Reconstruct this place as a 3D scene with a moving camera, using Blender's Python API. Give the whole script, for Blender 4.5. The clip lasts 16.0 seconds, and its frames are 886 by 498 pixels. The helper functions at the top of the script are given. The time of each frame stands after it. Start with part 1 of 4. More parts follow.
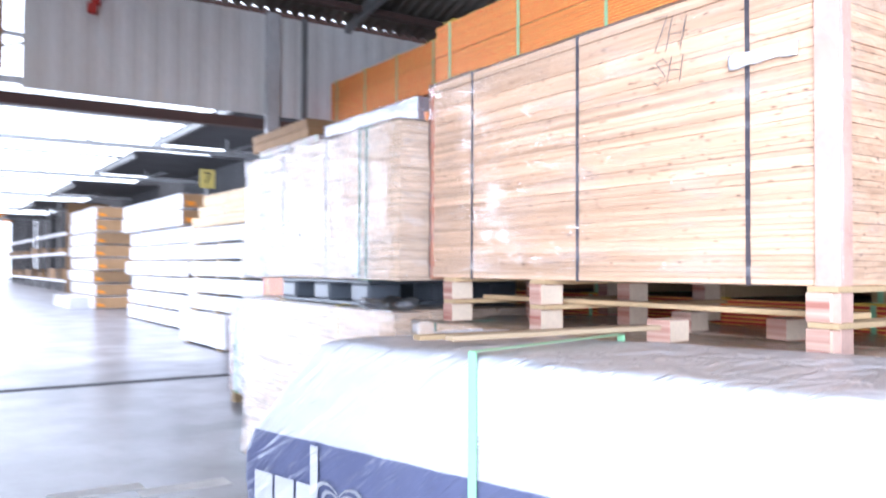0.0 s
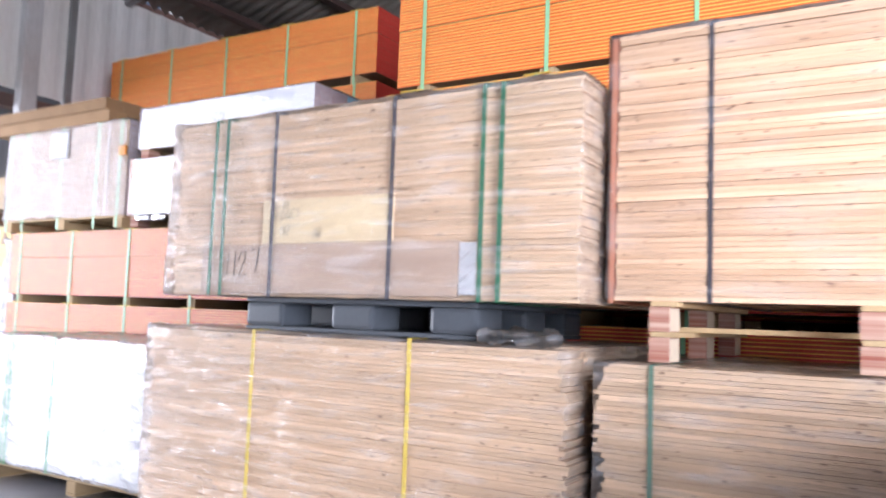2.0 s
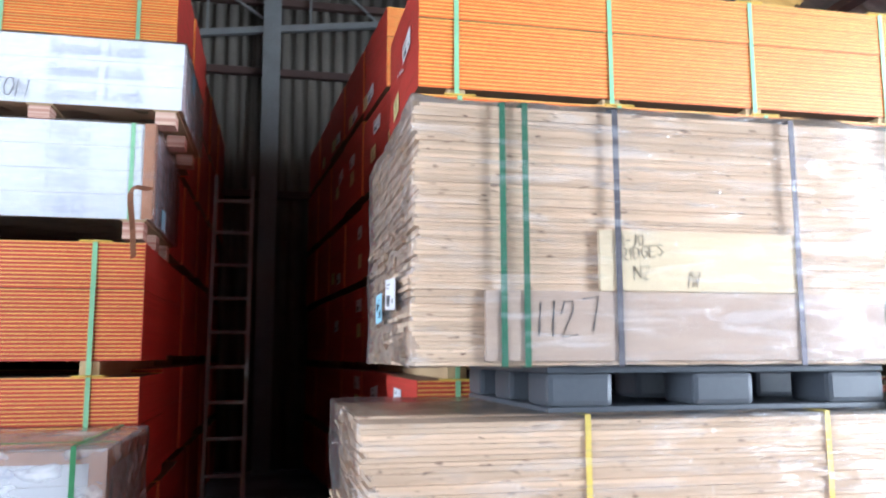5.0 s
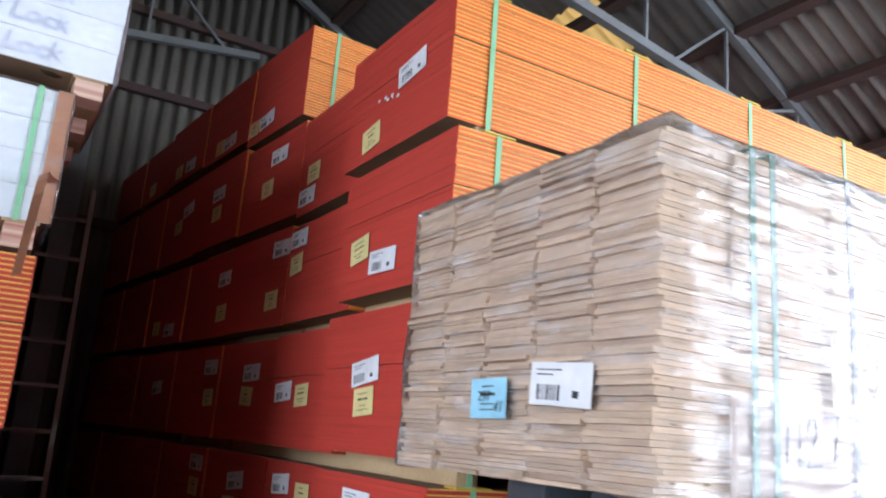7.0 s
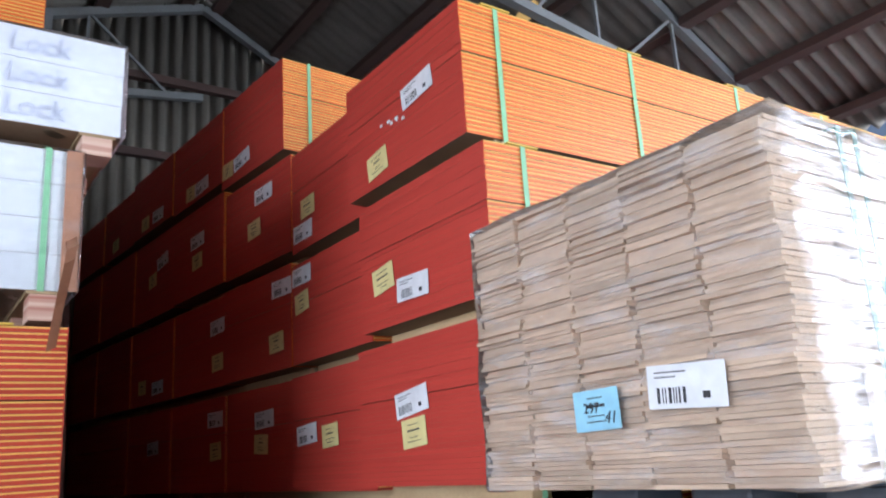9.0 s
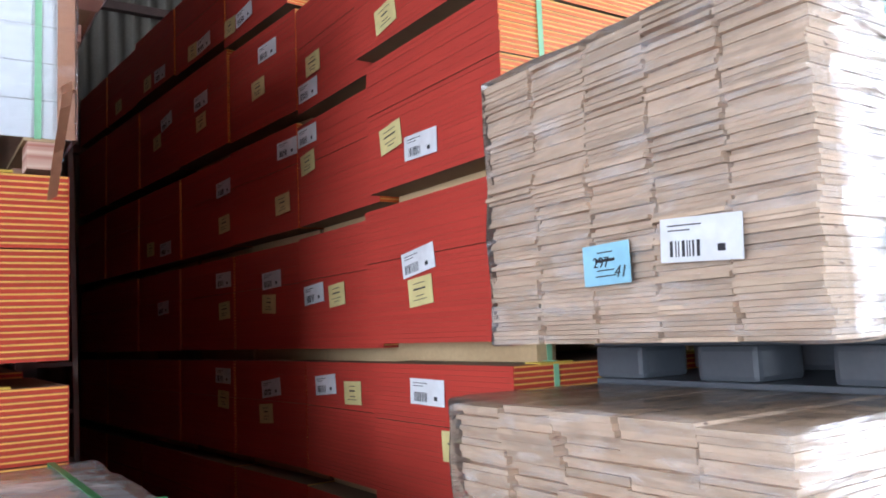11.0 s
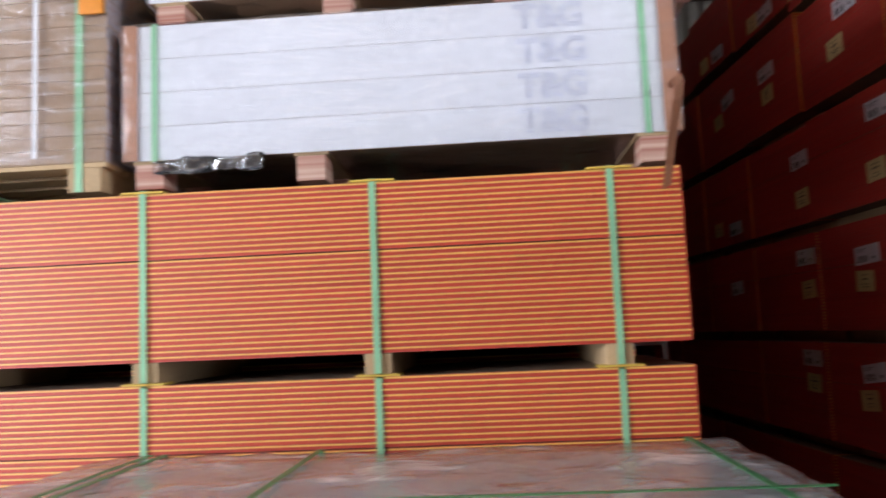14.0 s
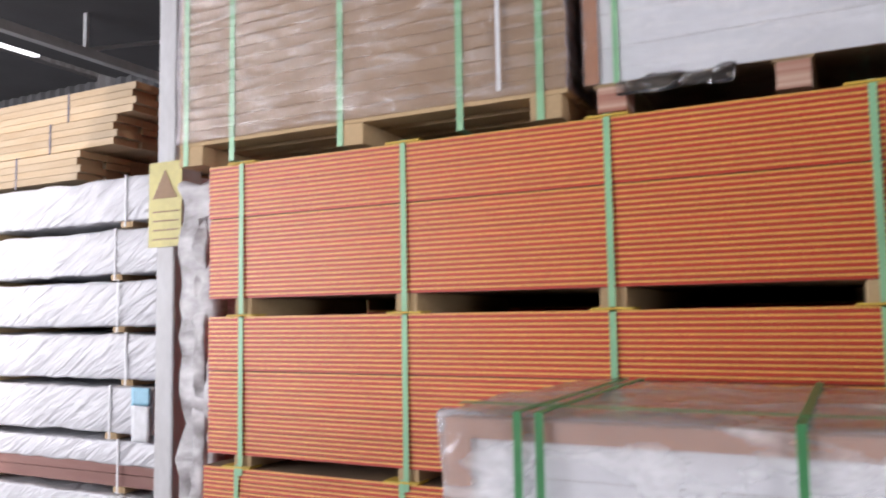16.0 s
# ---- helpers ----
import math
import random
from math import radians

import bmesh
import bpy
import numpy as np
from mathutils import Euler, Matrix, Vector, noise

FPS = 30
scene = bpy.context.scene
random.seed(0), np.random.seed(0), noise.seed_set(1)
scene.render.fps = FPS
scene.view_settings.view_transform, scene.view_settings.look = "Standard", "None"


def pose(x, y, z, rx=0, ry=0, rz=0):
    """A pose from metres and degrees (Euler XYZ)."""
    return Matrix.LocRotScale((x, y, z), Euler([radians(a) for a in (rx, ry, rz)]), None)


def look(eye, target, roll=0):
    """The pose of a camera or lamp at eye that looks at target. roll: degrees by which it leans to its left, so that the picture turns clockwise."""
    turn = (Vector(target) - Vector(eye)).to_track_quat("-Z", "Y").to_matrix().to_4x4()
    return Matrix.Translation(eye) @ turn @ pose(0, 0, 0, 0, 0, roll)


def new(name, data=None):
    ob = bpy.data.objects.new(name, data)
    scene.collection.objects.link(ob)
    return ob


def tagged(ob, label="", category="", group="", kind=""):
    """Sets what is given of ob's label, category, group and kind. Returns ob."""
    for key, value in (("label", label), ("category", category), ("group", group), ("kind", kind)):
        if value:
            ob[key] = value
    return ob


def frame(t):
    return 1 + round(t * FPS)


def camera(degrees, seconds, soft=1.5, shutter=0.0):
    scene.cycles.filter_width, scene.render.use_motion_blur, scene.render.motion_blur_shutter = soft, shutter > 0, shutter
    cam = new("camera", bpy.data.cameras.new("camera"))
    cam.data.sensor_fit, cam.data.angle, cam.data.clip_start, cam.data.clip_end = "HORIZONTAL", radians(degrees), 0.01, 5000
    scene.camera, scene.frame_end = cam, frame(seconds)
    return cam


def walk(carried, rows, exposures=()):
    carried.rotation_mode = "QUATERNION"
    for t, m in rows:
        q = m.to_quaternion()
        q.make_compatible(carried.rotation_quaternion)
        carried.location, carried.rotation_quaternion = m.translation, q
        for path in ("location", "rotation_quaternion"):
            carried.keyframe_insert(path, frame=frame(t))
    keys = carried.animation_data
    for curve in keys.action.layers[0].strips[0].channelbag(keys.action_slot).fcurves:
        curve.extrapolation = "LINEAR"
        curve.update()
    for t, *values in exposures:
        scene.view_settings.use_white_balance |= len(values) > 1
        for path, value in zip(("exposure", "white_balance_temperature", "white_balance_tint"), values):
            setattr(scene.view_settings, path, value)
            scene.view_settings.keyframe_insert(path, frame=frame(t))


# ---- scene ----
cam = camera(58.0, 16.0, 1.8, 0.5)
PATH = [
    (0, (-3.843, 1.831, 1.421), (-2.728, 3.491, 1.466), 0.2),
    (0.5, (-4.139, 2.197, 1.38), (-2.768, 3.653, 1.358), 2.2),
    (1, (-4.264, 2.81, 1.394), (-2.773, 4.143, 1.433), 0.7),
    (1.5, (-4.394, 3.417, 1.348), (-2.774, 4.572, 1.551), -0.6),
    (2, (-4.374, 4.123, 1.296), (-2.679, 5.17, 1.464), 2.1),
    (2.5, (-4.458, 4.717, 1.2), (-2.602, 5.449, 1.341), 5.7),
    (3, (-4.345, 5.255, 1.261), (-2.405, 5.738, 1.29), 2.9),
    (3.5, (-4.359, 5.828, 1.274), (-2.389, 6.156, 1.37), 3.6),
    (4, (-4.332, 6.402, 1.291), (-2.333, 6.359, 1.35), 1.5),
    (4.5, (-4.225, 6.971, 1.384), (-2.234, 6.839, 1.525), -1.8),
    (4.7, (-4.207, 7.216, 1.382), (-2.231, 6.978, 1.574), -1.3),
    (6.8, (-3.092, 8.213, 1.434), (-1.388, 7.263, 1.874), 3.9),
    (7, (-3.028, 8.314, 1.437), (-1.351, 7.328, 1.899), 4.5),
    (7.5, (-2.912, 8.537, 1.456), (-1.308, 7.46, 1.976), 0.9),
    (8, (-2.814, 8.639, 1.459), (-1.202, 7.595, 2.016), 1.3),
    (8.5, (-2.768, 8.638, 1.456), (-1.137, 7.608, 1.984), -0.9),
    (9, (-2.784, 8.598, 1.455), (-1.199, 7.488, 1.961), -3.7),
    (9.5, (-2.755, 8.565, 1.41), (-1.125, 7.449, 1.723), -0.8),
    (9.7, (-2.753, 8.567, 1.404), (-1.112, 7.453, 1.66), -0.1),
    (11.8, (-2.673, 8.558, 1.42), (-0.986, 7.507, 1.637), -5.2),
    (12, (-2.661, 8.558, 1.445), (-0.913, 7.636, 1.749), -6.2),
    (12.5, (-2.654, 8.584, 1.45), (-0.797, 7.923, 1.79), -7.7),
    (13, (-2.678, 8.634, 1.439), (-0.743, 8.234, 1.746), -4.1),
    (13.5, (-2.654, 8.691, 1.434), (-0.674, 8.525, 1.662), -2.4),
    (14, (-2.648, 8.774, 1.42), (-0.662, 8.897, 1.629), -2.5),
    (14.5, (-2.643, 8.863, 1.441), (-0.682, 9.216, 1.617), -2.5),
    (15, (-2.597, 8.918, 1.378), (-0.706, 9.538, 1.579), -3.1),
    (15.5, (-2.643, 9.024, 1.431), (-0.825, 9.841, 1.592), -1.4),
    (16, (-2.63, 9.255, 1.276), (-0.854, 10.16, 1.442), -0.9),
]
EXPOSURES = [(0.0, -0.02, 5500, 16), (1.5, 0.12, 5950, 19), (2.5, 0.26, 6000, 18), (3.5, 0.34, 5800, 13), (4.2, 0.42, 5650, 11), (4.7, 0.5, 5500, 10), (6.8, 0.22, 5650, 11), (9.7, 0.3, 5600, 11), (12.0, 0.32, 5800, 13), (13.0, 0.11, 6050, 18), (13.5, 0.04, 6100, 17), (15.0, -0.17, 6250, 19), (16.0, -0.46, 6500, 19)]
walk(cam, [(t, look(eye, target, roll)) for t, eye, target, roll in PATH], EXPOSURES)

# ---- light ----
world = bpy.data.worlds.new("world")
scene.world = world
world.use_nodes = True
wn = world.node_tree
sky = wn.nodes.new("ShaderNodeTexSky")
sky.sky_type, sky.sun_disc = "NISHITA", False
sky.dust_density, sky.ozone_density = 6.0, 0.4
sky.sun_elevation, sky.sun_rotation = radians(58), radians(250)
wn.links.new(sky.outputs[0], wn.nodes["Background"].inputs[0])
wn.nodes["Background"].inputs[1].default_value = 0.07

sun = new("sun", bpy.data.lights.new("sun", "SUN"))
sun.data.energy, sun.data.angle, sun.data.color = 3.5, radians(0.6), (1.0, 0.95, 0.88)
sun.matrix_world = look((-8, -6, 16), (0, -1, 0))

# daylight through the open side of the shed and of the next bay
for y, z, wide, tall, watts in ((23.5, 2.5, 13.0, 4.8, 3300), (-4.0, 3.0, 10.0, 5.8, 5000)):
    day = new("open_side_daylight", bpy.data.lights.new("open_side_daylight", "AREA"))
    day.data.shape, day.data.size, day.data.size_y, day.data.energy = "RECTANGLE", wide, tall, watts
    day.data.color = (0.93, 0.97, 1.0)
    day.matrix_world = look((-8.9, y, z), (0, y, z - 0.4))

# fill lamp added below the north roof, out of view, to brighten the red ends
roof_fill = new("added_roof_fill", bpy.data.lights.new("added_roof_fill", "AREA"))
roof_fill.data.shape, roof_fill.data.size, roof_fill.data.size_y, roof_fill.data.energy = "RECTANGLE", 5.0, 1.6, 35
roof_fill.data.color = (1.0, 0.97, 0.92)
roof_fill.matrix_world = look((-4.2, 10.2, 5.2), (-4.2, 9.9, 0))

# ---- materials ----
def mat(name, color, rough=0.6, metal=0.0, second=None, scale=8.0, stretch=(1, 1, 1), bump=0.0, fine=120.0, vary=0.0, amount=0.5, specks=0.0, folds=0.0):
    """A surface with a coarse stain and a fine grain, both in metres of the object."""
    m = bpy.data.materials.new(name)
    m.use_nodes = True
    n, l = m.node_tree.nodes, m.node_tree.links
    b = n["Principled BSDF"]
    b.inputs["Roughness"].default_value, b.inputs["Metallic"].default_value = rough, metal
    co = n.new("ShaderNodeTexCoord")
    mp = n.new("ShaderNodeMapping")
    mp.inputs["Scale"].default_value = stretch
    info = n.new("ShaderNodeObjectInfo")
    shift = n.new("ShaderNodeVectorMath")
    shift.operation = "SCALE"
    comb = n.new("ShaderNodeCombineXYZ")
    for k in range(3):
        l.new(info.outputs["Random"], comb.inputs[k])
    l.new(comb.outputs[0], shift.inputs[0])
    shift.inputs["Scale"].default_value = 37.0
    add = n.new("ShaderNodeVectorMath")
    l.new(co.outputs["Object"], add.inputs[0])
    l.new(shift.outputs[0], add.inputs[1])
    l.new(add.outputs[0], mp.inputs["Vector"])
    big = n.new("ShaderNodeTexNoise")
    big.inputs["Scale"].default_value, big.inputs["Detail"].default_value = scale, 5.0
    small = n.new("ShaderNodeTexNoise")
    small.inputs["Scale"].default_value, small.inputs["Detail"].default_value = fine, 3.0
    for t in (big, small):
        l.new(mp.outputs[0], t.inputs["Vector"])
    ramp = n.new("ShaderNodeMapRange")
    ramp.inputs["From Min"].default_value, ramp.inputs["From Max"].default_value = 0.35, 0.68
    l.new(big.outputs["Fac"], ramp.inputs["Value"])
    scl = n.new("ShaderNodeMath")
    scl.operation = "MULTIPLY"
    scl.inputs[1].default_value = amount
    l.new(ramp.outputs[0], scl.inputs[0])
    mix = n.new("ShaderNodeMix")
    mix.data_type = "RGBA"
    mix.inputs["A"].default_value = (*color, 1)
    mix.inputs["B"].default_value = (*(second or [c * 0.72 for c in color]), 1)
    l.new(scl.outputs[0], mix.inputs["Factor"])
    if specks:
        dots = n.new("ShaderNodeTexNoise")
        dots.inputs["Scale"].default_value, dots.inputs["Detail"].default_value = 1.0, 1.0
        far = n.new("ShaderNodeMapping")
        far.inputs["Scale"].default_value = (40, 22, 110)
        l.new(add.outputs[0], far.inputs["Vector"])
        l.new(far.outputs[0], dots.inputs["Vector"])
        cut = n.new("ShaderNodeMapRange")
        cut.inputs["From Min"].default_value, cut.inputs["From Max"].default_value, cut.inputs["To Max"].default_value = 0.68, 0.74, specks
        l.new(dots.outputs["Fac"], cut.inputs["Value"])
        knot = n.new("ShaderNodeMix")
        knot.data_type = "RGBA"
        knot.inputs["B"].default_value = (0.12, 0.05, 0.025, 1)
        l.new(cut.outputs[0], knot.inputs["Factor"])
        l.new(mix.outputs["Result"], knot.inputs["A"])
        mix = knot
    grain = n.new("ShaderNodeHueSaturation")
    val = n.new("ShaderNodeMapRange")
    val.inputs["To Min"].default_value, val.inputs["To Max"].default_value = 0.86, 1.12
    l.new(small.outputs["Fac"], val.inputs["Value"])
    l.new(mix.outputs["Result"], grain.inputs["Color"])
    if vary:
        rnd = n.new("ShaderNodeMapRange")
        rnd.inputs["To Min"].default_value, rnd.inputs["To Max"].default_value = 1 - vary, 1 + vary
        l.new(info.outputs["Random"], rnd.inputs["Value"])
        mul = n.new("ShaderNodeMath")
        mul.operation = "MULTIPLY"
        l.new(rnd.outputs[0], mul.inputs[0])
        l.new(val.outputs[0], mul.inputs[1])
        l.new(mul.outputs[0], grain.inputs["Value"])
    else:
        l.new(val.outputs[0], grain.inputs["Value"])
    l.new(grain.outputs[0], b.inputs["Base Color"])
    if folds:
        fold, turned = n.new("ShaderNodeTexNoise"), n.new("ShaderNodeMapping")
        turned.vector_type = "TEXTURE"
        turned.inputs["Rotation"].default_value = (radians(-32), 0, 0)
        turned.inputs["Scale"].default_value = (0.5, 1.0, 0.16)
        fold.inputs["Scale"].default_value, fold.inputs["Detail"].default_value, fold.inputs["Distortion"].default_value = 3.4, 3.0, 0.8
        l.new(add.outputs[0], turned.inputs["Vector"])
        l.new(turned.outputs[0], fold.inputs["Vector"])
        bp = n.new("ShaderNodeBump")
        bp.inputs["Strength"].default_value, bp.inputs["Distance"].default_value = folds, 0.05
        l.new(fold.outputs["Fac"], bp.inputs["Height"])
        l.new(bp.outputs[0], b.inputs["Normal"])
    elif bump:
        bp = n.new("ShaderNodeBump")
        bp.inputs["Strength"].default_value, bp.inputs["Distance"].default_value = bump, 0.01
        l.new(small.outputs["Fac"], bp.inputs["Height"])
        l.new(bp.outputs[0], b.inputs["Normal"])
    return m


def film(name, tint=(0.95, 0.96, 1.0), cover=0.12, scale=5.0, stretch=(1, 1, 1), gloss=0.16):
    """Clear stretch wrap: see-through, with wrinkles that catch the daylight."""
    m = bpy.data.materials.new(name)
    m.use_nodes = True
    n, l = m.node_tree.nodes, m.node_tree.links
    out = n["Material Output"]
    n.remove(n["Principled BSDF"])
    clear, shine, milk = n.new("ShaderNodeBsdfTransparent"), n.new("ShaderNodeBsdfGlossy"), n.new("ShaderNodeBsdfDiffuse")
    shine.inputs["Roughness"].default_value = gloss
    milk.inputs["Color"].default_value = (*tint, 1)
    co, mp, tx = n.new("ShaderNodeTexCoord"), n.new("ShaderNodeMapping"), n.new("ShaderNodeTexNoise")
    mp.inputs["Scale"].default_value = stretch
    tx.inputs["Scale"].default_value, tx.inputs["Detail"].default_value, tx.inputs["Distortion"].default_value = scale, 6.0, 0.5
    l.new(co.outputs["Object"], mp.inputs[0])
    l.new(mp.outputs[0], tx.inputs["Vector"])
    bp = n.new("ShaderNodeBump")
    bp.inputs["Strength"].default_value, bp.inputs["Distance"].default_value = 0.8, 0.035
    l.new(tx.outputs["Fac"], bp.inputs["Height"])
    l.new(bp.outputs[0], shine.inputs["Normal"])
    rr = n.new("ShaderNodeMapRange")
    rr.inputs["From Min"].default_value, rr.inputs["From Max"].default_value = 0.5, 0.72
    rr.inputs["To Min"].default_value, rr.inputs["To Max"].default_value = cover * 0.35, min(1.0, cover * 3.0)
    l.new(tx.outputs["Fac"], rr.inputs["Value"])
    m1, m2 = n.new("ShaderNodeMixShader"), n.new("ShaderNodeMixShader")
    fr = n.new("ShaderNodeFresnel")
    fr.inputs["IOR"].default_value = 1.75
    l.new(bp.outputs[0], fr.inputs["Normal"])
    l.new(rr.outputs[0], m1.inputs["Fac"])
    l.new(clear.outputs[0], m1.inputs[1])
    l.new(milk.outputs[0], m1.inputs[2])
    l.new(fr.outputs[0], m2.inputs["Fac"])
    l.new(m1.outputs[0], m2.inputs[1])
    l.new(shine.outputs[0], m2.inputs[2])
    l.new(m2.outputs[0], out.inputs["Surface"])
    return m


M = {}
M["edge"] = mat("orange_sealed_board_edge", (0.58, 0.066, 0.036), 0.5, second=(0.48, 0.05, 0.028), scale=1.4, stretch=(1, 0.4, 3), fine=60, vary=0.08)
# brighter copy of the edge, with light from the roof put into its colour
M["lit_edge"] = mat("roof_lit_orange_board_edge", (0.8, 0.17, 0.032), 0.5, second=(0.68, 0.135, 0.028), scale=1.4, stretch=(1, 0.4, 3), fine=60, vary=0.08)
M["end"] = mat("red_painted_board_end", (0.49, 0.05, 0.032), 0.6, second=(0.4, 0.036, 0.025), scale=2.0, stretch=(1, 1, 6), fine=90, bump=0.15, vary=0.05)
M["tongue"] = mat("yellow_plastic_tongue", (0.95, 0.58, 0.14), 0.4, fine=40)
M["chip"] = mat("raw_particle_board", (0.27, 0.18, 0.11), 0.85, fine=260, bump=0.2)
M["strap"] = mat("pale_green_strap", (0.32, 0.62, 0.36), 0.4, fine=30, scale=3)
M["dgreen"] = mat("dark_green_strap", (0.02, 0.16, 0.08), 0.4, fine=30, scale=3)
M["dull_strap"] = mat("dull_grey_green_strap", (0.12, 0.23, 0.17), 0.45, fine=30, scale=3)
M["grey_strap"] = mat("grey_steel_strap", (0.1, 0.09, 0.11), 0.4, 0.5, fine=30)
M["yellow_strap"] = mat("yellow_strap", (0.8, 0.62, 0.1), 0.45, fine=30)
M["cap"] = mat("yellow_corner_protector", (0.72, 0.5, 0.08), 0.6, fine=50)
M["dunnage"] = mat("sawn_pine", (0.56, 0.4, 0.22), 0.8, second=(0.42, 0.28, 0.14), scale=3, stretch=(1, 1, 1), fine=70, bump=0.2, vary=0.1)
M["lamina"] = mat("red_laminated_block", (0.62, 0.43, 0.33), 0.75, second=(0.32, 0.08, 0.05), scale=2, stretch=(0.2, 0.2, 24), fine=60, amount=0.95)
M["pale_block"] = mat("pale_block_side", (0.72, 0.6, 0.46), 0.75, second=(0.6, 0.47, 0.34), scale=6, fine=60)
M["board"] = mat("raw_flooring_board", (0.73, 0.54, 0.37), 0.7, second=(0.52, 0.36, 0.23), scale=4.0, stretch=(3, 0.35, 9), fine=40, bump=0.25, vary=0.14, amount=0.75, specks=0.8)
M["plysheet"] = mat("raw_plywood_sheet_edge", (0.72, 0.51, 0.345), 0.7, second=(0.46, 0.29, 0.17), scale=4.0, stretch=(3, 0.35, 12), fine=40, bump=0.2, vary=0.18, amount=0.7, specks=0.8)
M["endgrain"] = mat("grey_brown_flooring_end", (0.58, 0.44, 0.32), 0.8, second=(0.4, 0.28, 0.19), scale=6.0, stretch=(2, 2, 6), fine=60, bump=0.25, vary=0.15, amount=0.6)
M["film"] = film("clear_stretch_wrap", cover=0.05, scale=3.5, stretch=(1.5, 0.9, 4.5), gloss=0.13)
M["film_heavy"] = film("cloudy_stretch_wrap", cover=0.085, scale=6.0, stretch=(1.2, 0.8, 5.0), gloss=0.24)
M["film_grey"] = film("wrinkled_grey_film", (0.9, 0.9, 0.92), cover=0.6, scale=3.0, stretch=(1.5, 1.5, 3.0), gloss=0.18)
M["film_milk"] = mat("crumpled_milky_film", (0.82, 0.82, 0.84), 0.35, second=(0.7, 0.7, 0.73), scale=12, fine=40, bump=0.3)
M["white_wrap"] = mat("white_plastic_wrap", (0.55, 0.55, 0.57), 0.3, second=(0.44, 0.44, 0.47), scale=2.0, stretch=(1, 0.5, 1.6), fine=9, folds=0.55)
M["white_board"] = mat("white_printed_carton", (0.76, 0.76, 0.78), 0.45, second=(0.67, 0.67, 0.7), scale=2.5, fine=40, bump=0.1)
M["lilac"] = mat("pale_print", (0.6, 0.62, 0.78), 0.5, fine=40)
M["brown_card"] = mat("brown_cardboard", (0.4, 0.27, 0.17), 0.8, second=(0.32, 0.2, 0.12), scale=5, fine=60)
M["edge_card"] = mat("red_brown_edge_board", (0.42, 0.16, 0.09), 0.7, second=(0.5, 0.24, 0.16), scale=6, fine=60)
M["plastic"] = mat("dark_grey_pallet_plastic", (0.075, 0.085, 0.1), 0.42, fine=60, second=(0.1, 0.112, 0.128), scale=4)
M["pallet"] = mat("pallet_wood", (0.4, 0.28, 0.15), 0.8, second=(0.28, 0.19, 0.1), scale=4, fine=70, bump=0.2, vary=0.15)
M["concrete"] = mat("worn_concrete", (0.17, 0.17, 0.185), 0.28, second=(0.4, 0.41, 0.44), scale=1.5, fine=18, bump=0.08, amount=0.9)
M["joint"] = mat("dark_floor_joint", (0.1, 0.1, 0.11), 0.8, fine=30)
M["paint"] = mat("worn_white_floor_paint", (0.82, 0.82, 0.8), 0.6, fine=30)
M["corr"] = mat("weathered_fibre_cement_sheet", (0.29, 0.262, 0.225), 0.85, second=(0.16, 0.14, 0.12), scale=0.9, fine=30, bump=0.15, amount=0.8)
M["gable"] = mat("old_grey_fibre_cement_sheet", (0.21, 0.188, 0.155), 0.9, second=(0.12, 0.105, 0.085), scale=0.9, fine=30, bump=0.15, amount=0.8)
M["white_clad"] = mat("white_profiled_steel", (0.78, 0.77, 0.75), 0.45, second=(0.66, 0.63, 0.58), scale=0.8, stretch=(3, 1, 0.4), fine=20, amount=0.6)
M["steel"] = mat("grey_painted_steel", (0.27, 0.28, 0.28), 0.5, 0.2, second=(0.2, 0.19, 0.18), scale=3, fine=40)
M["brown_steel"] = mat("red_oxide_steel", (0.1, 0.055, 0.045), 0.7, second=(0.07, 0.045, 0.04), scale=3, fine=40)
M["column"] = mat("white_painted_column", (0.6, 0.61, 0.62), 0.5, second=(0.45, 0.43, 0.42), scale=2.5, stretch=(1, 1, 0.5), fine=30, amount=0.7)
M["timber"] = mat("fresh_sawn_timber", (0.54, 0.42, 0.28), 0.75, second=(0.42, 0.28, 0.14), scale=5, stretch=(1, 0.4, 3), fine=60, vary=0.14)
M["timber_end"] = mat("brown_timber", (0.36, 0.22, 0.11), 0.8, second=(0.27, 0.16, 0.08), scale=5, fine=60, vary=0.14)
M["paper"] = mat("white_paper_label", (0.75, 0.76, 0.78), 0.6, fine=30)
M["note"] = mat("yellow_paper_note", (0.72, 0.62, 0.28), 0.6, fine=30)
M["blue_note"] = mat("pale_blue_paper_note", (0.32, 0.6, 0.75), 0.6, fine=30)
M["ink"] = mat("black_ink", (0.03, 0.03, 0.035), 0.6, fine=30)
M["navy"] = mat("navy_printed_wrap", (0.1, 0.11, 0.19), 0.35, second=(0.14, 0.15, 0.23), scale=3, fine=14, folds=0.5)
M["pink_strip"] = mat("pinkish_corner_board", (0.6, 0.4, 0.32), 0.65, second=(0.5, 0.3, 0.23), scale=6, fine=50)
M["top_grey"] = mat("grey_lilac_wrapped_board", (0.56, 0.55, 0.57), 0.6, second=(0.46, 0.44, 0.46), scale=5, fine=50)
M["hull"] = mat("dark_green_wrap_strap", (0.07, 0.28, 0.11), 0.4, fine=30)
M["pink_board"] = mat("pinkish_oak_board", (0.52, 0.39, 0.3), 0.65, second=(0.42, 0.3, 0.23), scale=3, stretch=(1, 0.3, 5), fine=50, amount=0.6)
M["pale_board"] = mat("pale_oak_board", (0.74, 0.61, 0.4), 0.6, second=(0.66, 0.52, 0.33), scale=3, stretch=(1, 0.3, 5), fine=50, amount=0.5)
